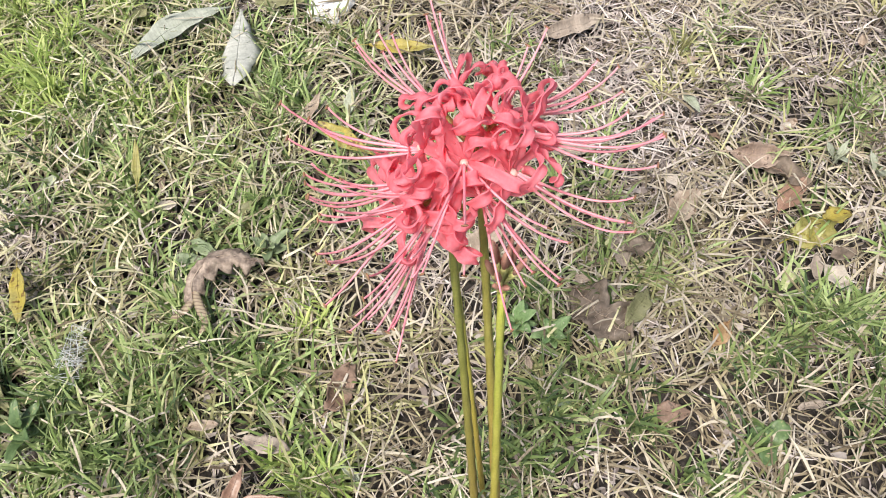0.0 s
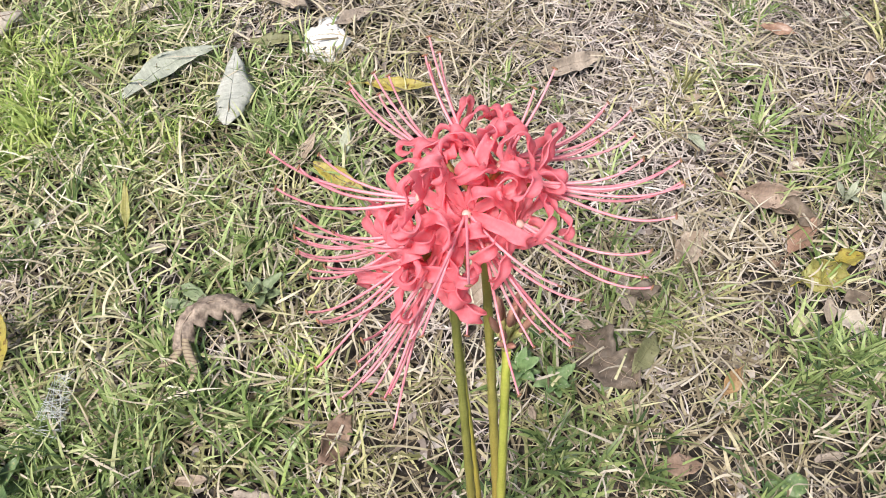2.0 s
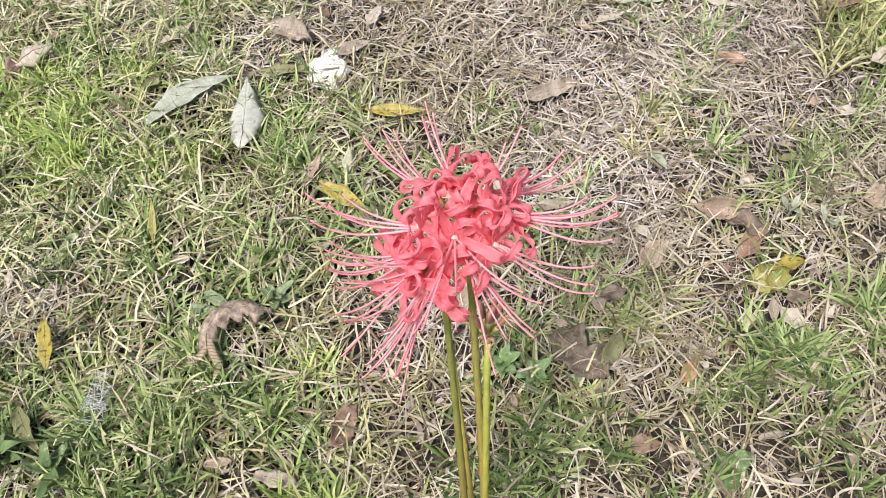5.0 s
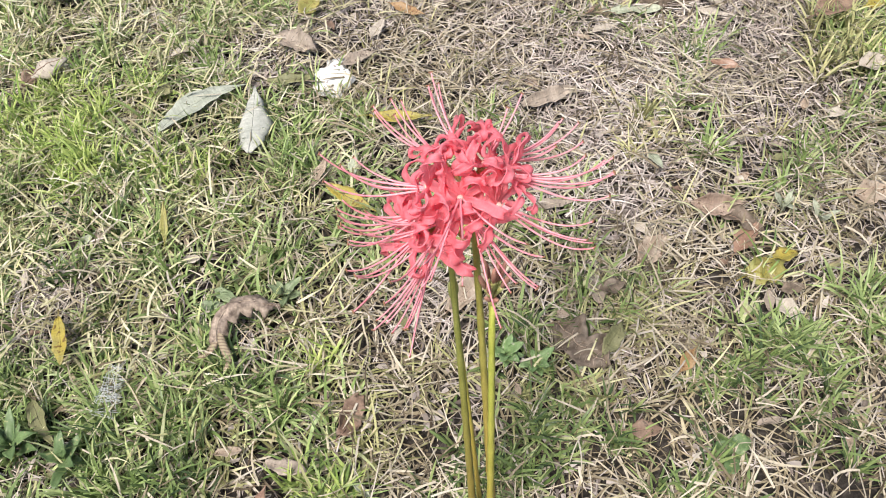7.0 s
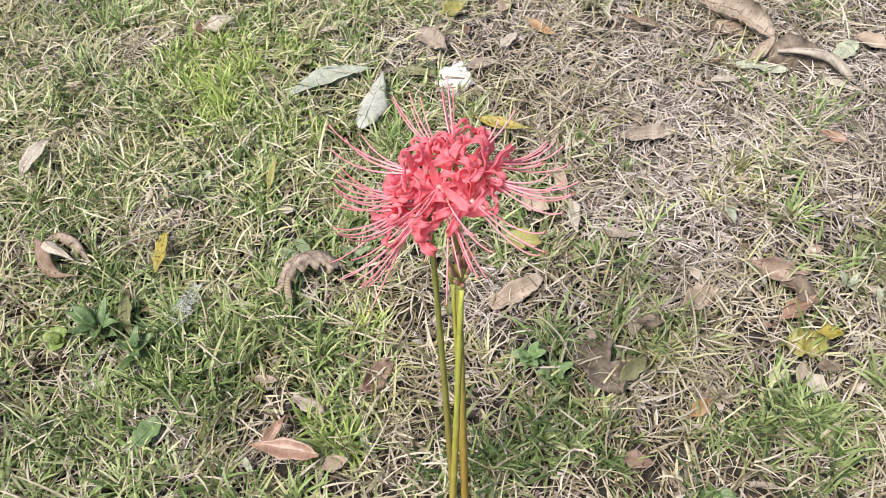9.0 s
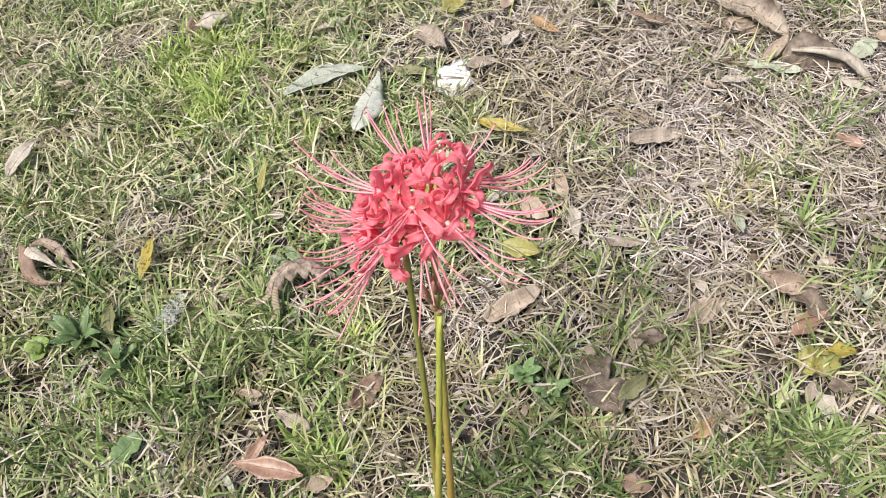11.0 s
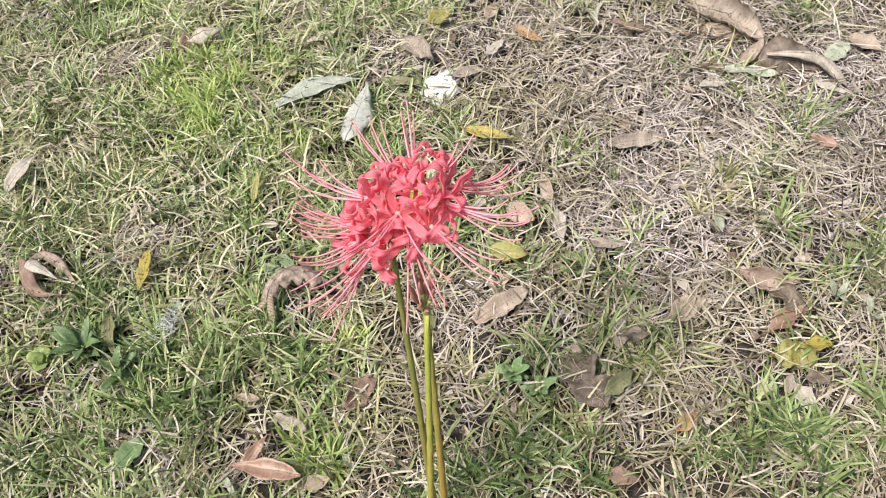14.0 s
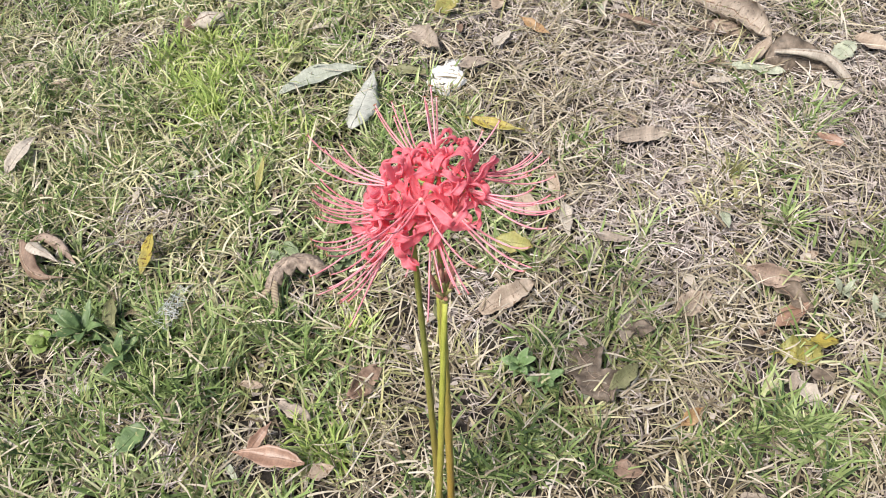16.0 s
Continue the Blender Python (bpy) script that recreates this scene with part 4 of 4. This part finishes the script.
def glide(points, n):
    """Points along a smooth line through a few places."""
    p = [Vector(points[0])] + [Vector(q) for q in points] + [Vector(points[-1])]
    out = []
    for i in range(n):
        s = i / (n - 1) * (len(points) - 1)
        k = min(int(s), len(points) - 2)
        f = s - k
        a, b, c, d = p[k:k + 4]
        out.append(0.5 * (2 * b + (c - a) * f + (2 * a - 5 * b + 4 * c - d) * f * f + (3 * b - a - 3 * c + d) * f ** 3))
    return out


def curled_leaf():
    """A dead leaf rolled into an arch, one edge ruffled, with two dry strips hanging from its foot."""
    top = anchor("curled_leaf", (-0.277, 0.163, float(lift(-0.277, 0.163)) + 0.021), "curled tan-brown dead leaf arched over the grass", "fallen leaf", "fallen leaves on the lawn")
    crest = glide(((-0.031, -0.028, 0.016), (-0.03, -0.006, 0.03), (-0.014, 0.016, 0.038), (0.01, 0.026, 0.036), (0.03, 0.026, 0.026), (0.044, 0.032, 0.016)), 34)
    halves = [0.019 * (0.45 + 0.55 * math.sin(math.pi * min(1, 0.12 + 0.95 * i / 33))) * (1 if i < 27 else 1 - 0.11 * (i - 26)) for i in range(34)]

    def roll(u, v, half):
        a = v * 1.75 + 0.25
        ruff = 0.004 * max(0, -v) ** 2 * math.sin(31 * u) + 0.002 * max(0, -v) ** 2 * math.sin(71 * u + 1)
        ruff += 0.0011 * abs(v) * math.sin(58 * u + 2 * v) + 0.0009 * (1 - abs(v)) * math.sin(84 * u - 5 * v)
        q = Vector((u * 9, v * 2.2, 4.0))
        return half * math.sin(a) + 0.003 * noise.noise(q) + ruff, half * (math.cos(a) - 1) + 0.004 * noise.noise(q + Vector((5, 5, 0))) + ruff

    grid = strip(crest, [0.74 * h for h in halves], 13, roll)
    link_mesh("blade", *sheet(grid, grid_normals(grid), 0.0008), MOTTLED, top)
    link_mesh("midrib", *tube([p + UP * 0.0004 for p in crest], [0.0009 - 0.00002 * i for i in range(34)], 6), TAN, top)
    for places, width in ((((-0.028, -0.016, 0.022), (-0.02, -0.034, 0.018), (-0.011, -0.05, 0.012), (-0.016, -0.066, 0.006)), 0.0056),
                          (((-0.031, -0.02, 0.018), (-0.036, -0.032, 0.013), (-0.047, -0.041, 0.006), (-0.056, -0.045, 0.004)), 0.0052)):
        line = glide(places, 16)
        halves = [width * math.sin(math.pi * (0.2 + 0.74 * i / 15)) for i in range(16)]
        grid = strip(line, halves, 5, lambda u, v, half: (half * v, -0.35 * half * v * v))
        link_mesh("strip", *sheet(grid, grid_normals(grid), 0.0007), BANDED, top, "pale dry strip with dark cross bands")


curled_leaf()


def rolled_leaf(place, label, pieces):
    """A large dead leaf made of curling pieces; each: part name, line, width (or width and taper), peak, tilt, roll, material."""
    top = anchor("fallen_leaf", place, label, "fallen leaf", "fallen leaves on the lawn")
    base = Vector(place)
    for name, line, width, peak, tilt, curl, material in pieces:
        width, taper = width if isinstance(width, tuple) else (width, 0.8)
        line = [p - base for p in glide(line, 22)]
        halves = []
        for i in range(22):
            u = i / 21
            k = u / peak * 0.5 if u < peak else 0.5 + (u - peak) / (1 - peak) * 0.5
            halves.append(0.5 * width * max(0.06, math.sin(math.pi * min(0.97, max(0.05, k)))) ** (taper if u > peak else 0.8))
        ct, st = math.cos(radians(tilt)), math.sin(radians(tilt))

        def section(u, v, half):
            a = max(0.02, radians(curl))
            b, h = half * math.sin(a * v) / a, half * (math.cos(a * v) - 1) / a
            q = Vector((u * 7, v * 2, width * 300))
            b, h = b * (1 + 0.1 * noise.noise(q + Vector((3, 0, 0)))), h + 0.08 * width * noise.noise(q) + 0.0006 * math.sin(50 * u) * abs(v)
            return b * ct - h * st, b * st + h * ct

        grid = strip(line, halves, 9, section)
        link_mesh(name, *sheet(grid, grid_normals(grid), 0.0008), material, top)
        mid = [row[4] + n[4] * (0.0004 if n[4].z > 0 else -0.0004) for row, n in zip(grid, grid_normals(grid))]
        link_mesh("midrib", *tube(mid, [0.0008 - 0.00002 * i for i in range(22)], 6), TAN, top)


rolled_leaf((-0.67, 0.08, 0.012), "brown leaf curled into a ring round its pale underside", (
    ("blade", ((-0.722, 0.087, 0.046), (-0.708, 0.068, 0.04), (-0.685, 0.05, 0.036), (-0.655, 0.045, 0.036), (-0.63, 0.053, 0.034), (-0.606, 0.062, 0.028)), (0.04, 3.2), 0.22, 35, 70, BROWN),
    ("upper_blade", ((-0.72, 0.098, 0.03), (-0.702, 0.108, 0.034), (-0.677, 0.104, 0.034), (-0.654, 0.096, 0.03), (-0.63, 0.088, 0.02)), (0.026, 1.2), 0.55, 40, 75, PINKTAN),
    ("underside", ((-0.706, 0.088, 0.046), (-0.692, 0.083, 0.046), (-0.67, 0.08, 0.044), (-0.645, 0.075, 0.038)), (0.024, 1.3), 0.2, -10, 40, PALE)))
rolled_leaf((0.35, 0.84, 0.01), "large dark brown leaf with a pale rolled rim", (
    ("blade", ((0.296, 0.832, 0.03), (0.322, 0.839, 0.038), (0.358, 0.846, 0.034), (0.405, 0.852, 0.022)), 0.074, 0.4, 48, 30, DARKBROWN),
    ("rim", ((0.306, 0.832, 0.05), (0.352, 0.84, 0.056), (0.393, 0.85, 0.046), (0.425, 0.838, 0.032), (0.446, 0.828, 0.014)), 0.034, 0.6, 10, 100, PALE),
    ("flap", ((0.268, 0.822, 0.018), (0.28, 0.846, 0.04), (0.296, 0.872, 0.046)), 0.034, 0.5, -25, 50, TAN)))
rolled_leaf((0.215, 0.91, 0.01), "grey-brown curled half of a large dry leaf", (
    ("blade", ((0.172, 0.913, 0.018), (0.205, 0.903, 0.026), (0.235, 0.899, 0.026), (0.262, 0.904, 0.02)), 0.036, 0.5, 35, 60, DRYBROWN),))
fallen_leaf("dull green oval leaf behind a dead leaf", -0.312, 0.213, 0.042, 0.018, -25, DULLGREEN, "ovate", 10, 25, 0, 10, 0.001, 0.02)
fallen_leaf("grey-green oval leaf in grass", -0.33, 0.2, 0.04, 0.014, 0, DULLGREEN, "ovate", 10, 25, 0, 10, 0.001, 0.016)


# ---- weeds ----
def weed(x, y, leaves, size, material, label, seed, rise=35, shape="ovate", broad=0.5):
    rnd = random.Random(seed)
    top = anchor("weed", (x, y, float(lift(x, y))), label, "weed")
    stem = [Vector((0, 0, 0)), Vector((0.001, 0.001, size * 0.4)), Vector((0.002, 0, size * 0.8))]
    link_mesh("stem", *tube(stem, [0.0014, 0.0013, 0.001], 6), material, top)
    for k in range(leaves):
        a = 2.4 * k + rnd.uniform(-0.3, 0.3)
        s = size * rnd.uniform(0.7, 1.15)
        grid = leaf_form(s, s * broad, shape, -rnd.uniform(20, 60), 25, rnd.uniform(rise - 15, rise + 15), 0.0015, seed * 31 + k, 9, 5, 0.0, 0.002)
        shift = grid[0][2].copy()
        m = Matrix.Rotation(a, 3, "Z")
        z = size * (0.25 + 0.55 * (k + 1) / leaves)
        grid = [[m @ (p - shift) + Vector((0.002 * math.cos(a), 0.002 * math.sin(a), z)) for p in row] for row in grid]
        leaf = link_mesh("leaf", *sheet(grid, grid_normals(grid), 0.0005), material, top)


weed(-0.545, -0.012, 10, 0.056, WEED, "dark green broad-leaved weed rosette", 1, 42, "lance", 0.32)
weed(-0.6, -0.042, 5, 0.026, LIME, "bright lime-green round-leaved weed", 2, 35, "round", 0.9)
weed(0.075, 0.135, 12, 0.03, WEEDPALE, "soft green small-leaved herb", 3, 35, "ovate", 0.5)
weed(0.115, 0.125, 9, 0.026, WEEDPALE, "soft green small-leaved herb", 4, 35, "ovate", 0.55)
weed(0.47, 0.39, 4, 0.034, PALEGREEN, "pale green weed with narrow leaves", 5, 55, "lance", 0.3)
weed(0.515, 0.37, 3, 0.032, PALEGREEN, "pale green weed with narrow leaves", 6, 40, "lance", 0.35)
weed(0.35, 0.015, 4, 0.026, WEED, "dark green toothed round weed leaf", 7, 20, "round", 0.85)
weed(-0.235, 0.222, 6, 0.032, DULLGREEN, "green oval-leaved weed behind a dead leaf", 8, 30, "ovate", 0.45)
weed(-0.47, -0.03, 7, 0.045, WEED, "green toothed weed in the grass", 9, 35, "ovate", 0.4)


def build_web():
    """A small sheet web: fine threads stretched across between the blades."""
    rnd = random.Random(3)
    top = anchor("spider_web", (-0.43, 0.065, 0.034), "grey-white cobweb stretched between grass blades", "web")
    verts, faces = [], []
    for k in range(54):
        y = rnd.uniform(-0.036, 0.036)
        wide = 0.024 * (1 - 0.5 * (y + 0.036) / 0.072)
        p = Vector((-wide * rnd.uniform(0.5, 1), y, rnd.uniform(0.0, 0.008)))
        q = Vector((wide * rnd.uniform(0.5, 1), y + rnd.gauss(0, 0.011), rnd.uniform(0.0, 0.012)))
        if k % 6 == 0:
            q = Vector((p.x + rnd.uniform(-0.01, 0.02), -y, 0.006))
        v, f = tube([p, (p + q) / 2 - Vector((0, 0, 0.002)), q], [0.0003] * 3, 4)
        faces += [tuple(i + len(verts) for i in t) for t in f]
        verts += v
    link_mesh("threads", verts, faces, WEB, top)


build_web()


# ---- spider lilies ----
def tepal_form(seed, length, half, turn, open_angle, hook):
    """One strap-shaped tepal with a softly waved edge that rolls back. Axis +z, outward +x."""
    rnd = random.Random(seed)
    nu, nv = 28, 5
    x, z, grid = 0.0015, 0.0, []
    ph, ph2 = rnd.uniform(0, 6), rnd.uniform(0, 6)
    lean = rnd.uniform(-0.16, 0.16)
    start = rnd.uniform(0.42, 0.62)
    for i in range(nu):
        u = i / (nu - 1)
        e = radians(open_angle + 16 * u + (turn - open_angle - 16) * max(0.0, (u - start) / (1 - start)) ** 1.05)
        w = half * (0.3 + 0.7 * math.sin(math.pi * min(0.93, 0.1 + 0.8 * u)) ** 0.8) * (1 if u < 0.93 else 1 - 7 * (u - 0.93))
        row = []
        for j in range(nv):
            v = 2 * j / (nv - 1) - 1
            ruffle = 0.0015 * v * v * math.sin((19 if v > 0 else 23) * u + (ph if v > 0 else ph2)) * min(1, 3 * u)
            off = -0.6 * w * (1 - v * v) + ruffle
            side = w * v * (1 + 0.06 * math.sin(15 * u + ph)) + length * (lean * u * u + hook * max(0.0, u - start) ** 1.3)
            row.append(Vector((x - off * math.cos(e), side, z + off * math.sin(e))))
        grid.append(row)
        d = length / (nu - 1)
        x, z = x + d * math.sin(e), z + d * math.cos(e)
    return grid


def floret(plant, heart, star, azimuth, rise, spin, seed, sweep=0.6, reach=0.088, roll_back=330, lean=56, stamens=6, splay=1.0):
    """A flower of the umbel: pedicel and tube, six tepals that lean up and roll back, six long stamens and a style that dip below."""
    rnd = random.Random(seed)
    a, e = radians(azimuth), radians(rise)
    axis = Vector((math.cos(e) * math.cos(a), math.cos(e) * math.sin(a), math.sin(e)))
    e = radians(rise + lean)
    face = Vector((math.cos(e) * math.cos(a), math.cos(e) * math.sin(a), math.sin(e)))
    star, heart = Vector(star), Vector(heart)
    pipe = (axis + face).normalized()
    pts = [heart.lerp(star - pipe * 0.012, k / 4) + UP * 0.002 * math.sin(math.pi * k / 4) for k in range(5)] + [star - pipe * 0.006, star]
    body = link_mesh("floret", *tube(pts, [0.0014, 0.0014, 0.0014, 0.0016, 0.0024, 0.002, 0.0022], 8), TUBE, plant, "green pedicel and tube of a red flower")
    side = axis.cross(UP).normalized()
    over, above = side.cross(axis), side.cross(face)
    for k in range(6):
        w = radians(90 + 40 * (k - 2.5) + rnd.uniform(-13, 13) + 0.12 * (spin - 60))
        out = math.cos(w) * side + math.sin(w) * above
        across = face.cross(out)
        form = tepal_form(seed * 17 + k, rnd.uniform(0.045, 0.056), rnd.uniform(0.0031, 0.004), roll_back + rnd.uniform(-60, 60), rnd.uniform(50, 84), rnd.choice((-1, 1)) * rnd.uniform(0.1, 0.9))
        grid = [[star + out * p.x + across * p.y + face * p.z for p in row] for row in form]
        link_mesh("tepal", *sheet(grid, grid_normals(grid), 0.0007), TEPAL, body)
    link_mesh("throat", *tube([star - face * 0.002, star, star + face * 0.0022, star + face * 0.0034], [0.0022, 0.0027, 0.0024, 0.0012], 10), THROAT, body, "pale pink throat")
    for k in range(7 if stamens == 6 else stamens):
        w = radians(spin + 30 + 60 * k + rnd.uniform(-12, 12)) if k < 6 else radians(spin)
        out = math.cos(w) * side + math.sin(w) * over
        d0 = (axis + out * splay * rnd.uniform(0.06, 0.3) - UP * 0.28).normalized()
        length = reach * rnd.uniform(0.66, 1.02) * (1.08 if k == 6 else 1)
        p, pts, n = star + out * 0.001, [], 14
        drift = rnd.uniform(0.6, 1.35)
        yaw = out * rnd.uniform(-0.12, 0.3)
        for i in range(n):
            pts.append(p.copy())
            u = i / (n - 1)
            d = (d0 + UP * sweep * drift * 2.7 * u ** 2.4 + yaw * u).normalized()
            p = p + d * length / (n - 1)
        link_mesh("filament" if k < 6 else "style", *tube(pts, [0.00105 - 0.00045 * i / (n - 1) for i in range(n)], 6), FILAMENT, body)
        if k < 6:
            end, way = pts[-1], (pts[-1] - pts[-2]).normalized()
            across = way.cross(axis).normalized()
            rod = [end + across * s * 0.0019 for s in (-1, -0.6, 0, 0.6, 1)]
            link_mesh("anther", *tube(rod, [0.0003, 0.0006, 0.0007, 0.0006, 0.0003], 6), ANTHER, body)


def lily_stem(plant, foot, head, thick, thin, material, bow=0.0008):
    foot, head = Vector(foot), Vector(head)
    pts = [foot.lerp(head, k / 12) + Vector((bow, bow, 0)) * math.sin(math.pi * k / 12) for k in range(13)]
    link_mesh("stem", *tube(pts, [thick + (thin - thick) * (k / 12) ** 0.8 for k in range(13)], 12), material, plant)


def bract(plant, at, lean_x, lean_y, length, material):
    grid = []
    for i in range(8):
        u = i / 7
        w = 0.0032 * (1 - u) ** 0.6
        c = Vector(at) + Vector((lean_x * u, lean_y * u, length * (0.35 * u - 0.75 * u * u)))
        grid.append([c + Vector((-lean_y, lean_x, 0)).normalized() * w * v + UP * 0.0012 * v * v for v in (-1, -0.5, 0, 0.5, 1)])
    link_mesh("bract", *sheet(grid, grid_normals(grid), 0.0005), material, plant)


HEART_A, HEART_B = (0.023, -0.009, 0.522), (0.041, 0.008, 0.528)
lily_a = anchor("spider_lily", (0, 0, 0), "red spider lily in full bloom on a tall olive-green stem", "flower", "spider lilies")
lily_stem(lily_a, (0.041, -0.085, -0.005), HEART_A, 0.0053, 0.0027, STEMGREEN)
bract(lily_a, HEART_A, 0.012, -0.01, 0.02, TUBE)
bract(lily_a, HEART_A, -0.012, 0.008, 0.02, TUBE)
floret(lily_a, HEART_A, (0.033, -0.004, 0.546), -82, -4, 60, 1, 0.3, lean=58, splay=3.2)
floret(lily_a, HEART_A, (0.014, -0.03, 0.516), -112, -12, -40, 2, 0.25, 0.08, lean=60, stamens=6)
floret(lily_a, HEART_A, (0.01, -0.002, 0.555), 172, 6, 70, 3, lean=26, stamens=5)
floret(lily_a, HEART_A, (0.005, -0.011, 0.535), 196, 0, 50, 4, 0.75, lean=24)
floret(lily_a, HEART_A, (0.02, -0.017, 0.533), -146, 2, 60, 12, 0.6, 0.085, lean=44, stamens=6, splay=2.4)
floret(lily_a, HEART_A, (0.044, -0.013, 0.529), -52, -10, 60, 13, 0.4, 0.08, lean=48, stamens=5, splay=2)
floret(lily_a, HEART_A, (0.001, -0.022, 0.521), 214, -8, 60, 5, 0.6, 0.08, lean=32, stamens=3)
lily_b = anchor("spider_lily", (0, 0, 0), "red spider lily in full bloom behind another bloom", "flower", "spider lilies")
lily_stem(lily_b, (0.065, -0.108, -0.005), HEART_B, 0.0055, 0.0029, STEMBROWN)
bract(lily_b, HEART_B, 0.014, 0.004, 0.02, TUBE)
bract(lily_b, HEART_B, -0.01, 0.01, 0.02, TUBE)
floret(lily_b, HEART_B, (0.018, 0.034, 0.542), 138, 12, 60, 6, 0.75, 0.08, lean=30, stamens=5)
floret(lily_b, HEART_B, (0.031, 0.038, 0.548), 114, 22, 70, 7, 0.7, 0.07, lean=34, stamens=4)
floret(lily_b, HEART_B, (0.056, 0.042, 0.534), 24, -2, 95, 8, 0.6, 0.078, lean=30)
floret(lily_b, HEART_B, (0.068, 0.014, 0.55), 2, -2, 80, 9, 0.6, 0.082, lean=24)
floret(lily_b, HEART_B, (0.06, -0.002, 0.536), -24, -8, 70, 10, 0.5, lean=40, stamens=4)
floret(lily_b, HEART_B, (0.049, 0.022, 0.553), 60, 24, 60, 11, 0.7, 0.07, lean=36, stamens=2)


def spindle(foot, way, length, fat, bend=0.0):
    foot, way = Vector(foot), Vector(way).normalized()
    pts, radii = [], []
    for k in range(9):
        u = k / 8
        pts.append(foot + way * length * u + UP * bend * u * u)
        radii.append(fat * (0.3 + 0.7 * math.sin(math.pi * min(0.97, 0.1 + 0.82 * u)) ** 1.15) if k < 8 else fat * 0.12)
    return tube(pts, radii, 10)


def opening_buds():
    """A stem with an umbel of unopened red-brown flower buds."""
    top = anchor("spider_lily_buds", (0, 0, 0), "bright green stem topped by unopened red-brown buds", "flower bud", "spider lilies")
    head = Vector((0.057, -0.032, 0.45))
    lily_stem(top, (0.059, -0.153, -0.005), head, 0.0052, 0.003, STEMBRIGHT)
    link_mesh("receptacle", *tube([head - UP * 0.002, head + UP * 0.001, head + UP * 0.005], [0.0034, 0.0042, 0.003], 10), BUDGREEN, top)
    for lean in ((-0.5, -0.4, 1), (0.45, -0.5, 1), (0.1, 0.6, 1)):
        link_mesh("bract", *spindle(head + UP * 0.001, lean, 0.013, 0.0022), BUDRED, top, "short brown bract")
    for k in range(9):
        a = 2.4 * k + 0.25
        r = (0.1 if k < 3 else 0.29) + 0.06 * (k % 2)
        way = Vector((math.cos(a) * r, math.sin(a) * r, 1)).normalized()
        stalk = 0.013 + 0.0025 * (k % 3) + (0.006 if k < 3 else 0)
        foot = head + UP * 0.003
        ovary = [foot, foot + way * stalk * 0.6, foot + way * (stalk + 0.002), foot + way * (stalk + 0.006)]
        ped = link_mesh("pedicel", *tube(ovary, [0.0013, 0.0013, 0.0023, 0.0019], 8), PEDICEL, top, "pale yellow-green pedicel")
        link_mesh("bud", *spindle(foot + way * (stalk + 0.004), way + UP * 0.12, 0.022 + 0.003 * (k % 2), 0.0023, 0.002), BUDRED, ped, "pinkish brown pointed flower bud")


opening_buds()


def closed_bud():
    """A shorter stem whose buds are still wrapped in a green sheath."""
    top = anchor("spider_lily_bud", (0, 0, 0), "slim green stem with a closed green bud", "flower bud", "spider lilies")
    head = Vector((0.0205, 0.028, 0.352))
    lily_stem(top, (0.05, -0.075, -0.005), head, 0.0034, 0.0026, STEMBRIGHT)
    link_mesh("sheath", *spindle(head - UP * 0.001, (0.02, 0.05, 1), 0.032, 0.0052), BUDGREEN, top, "green pointed bud sheath")


closed_bud()
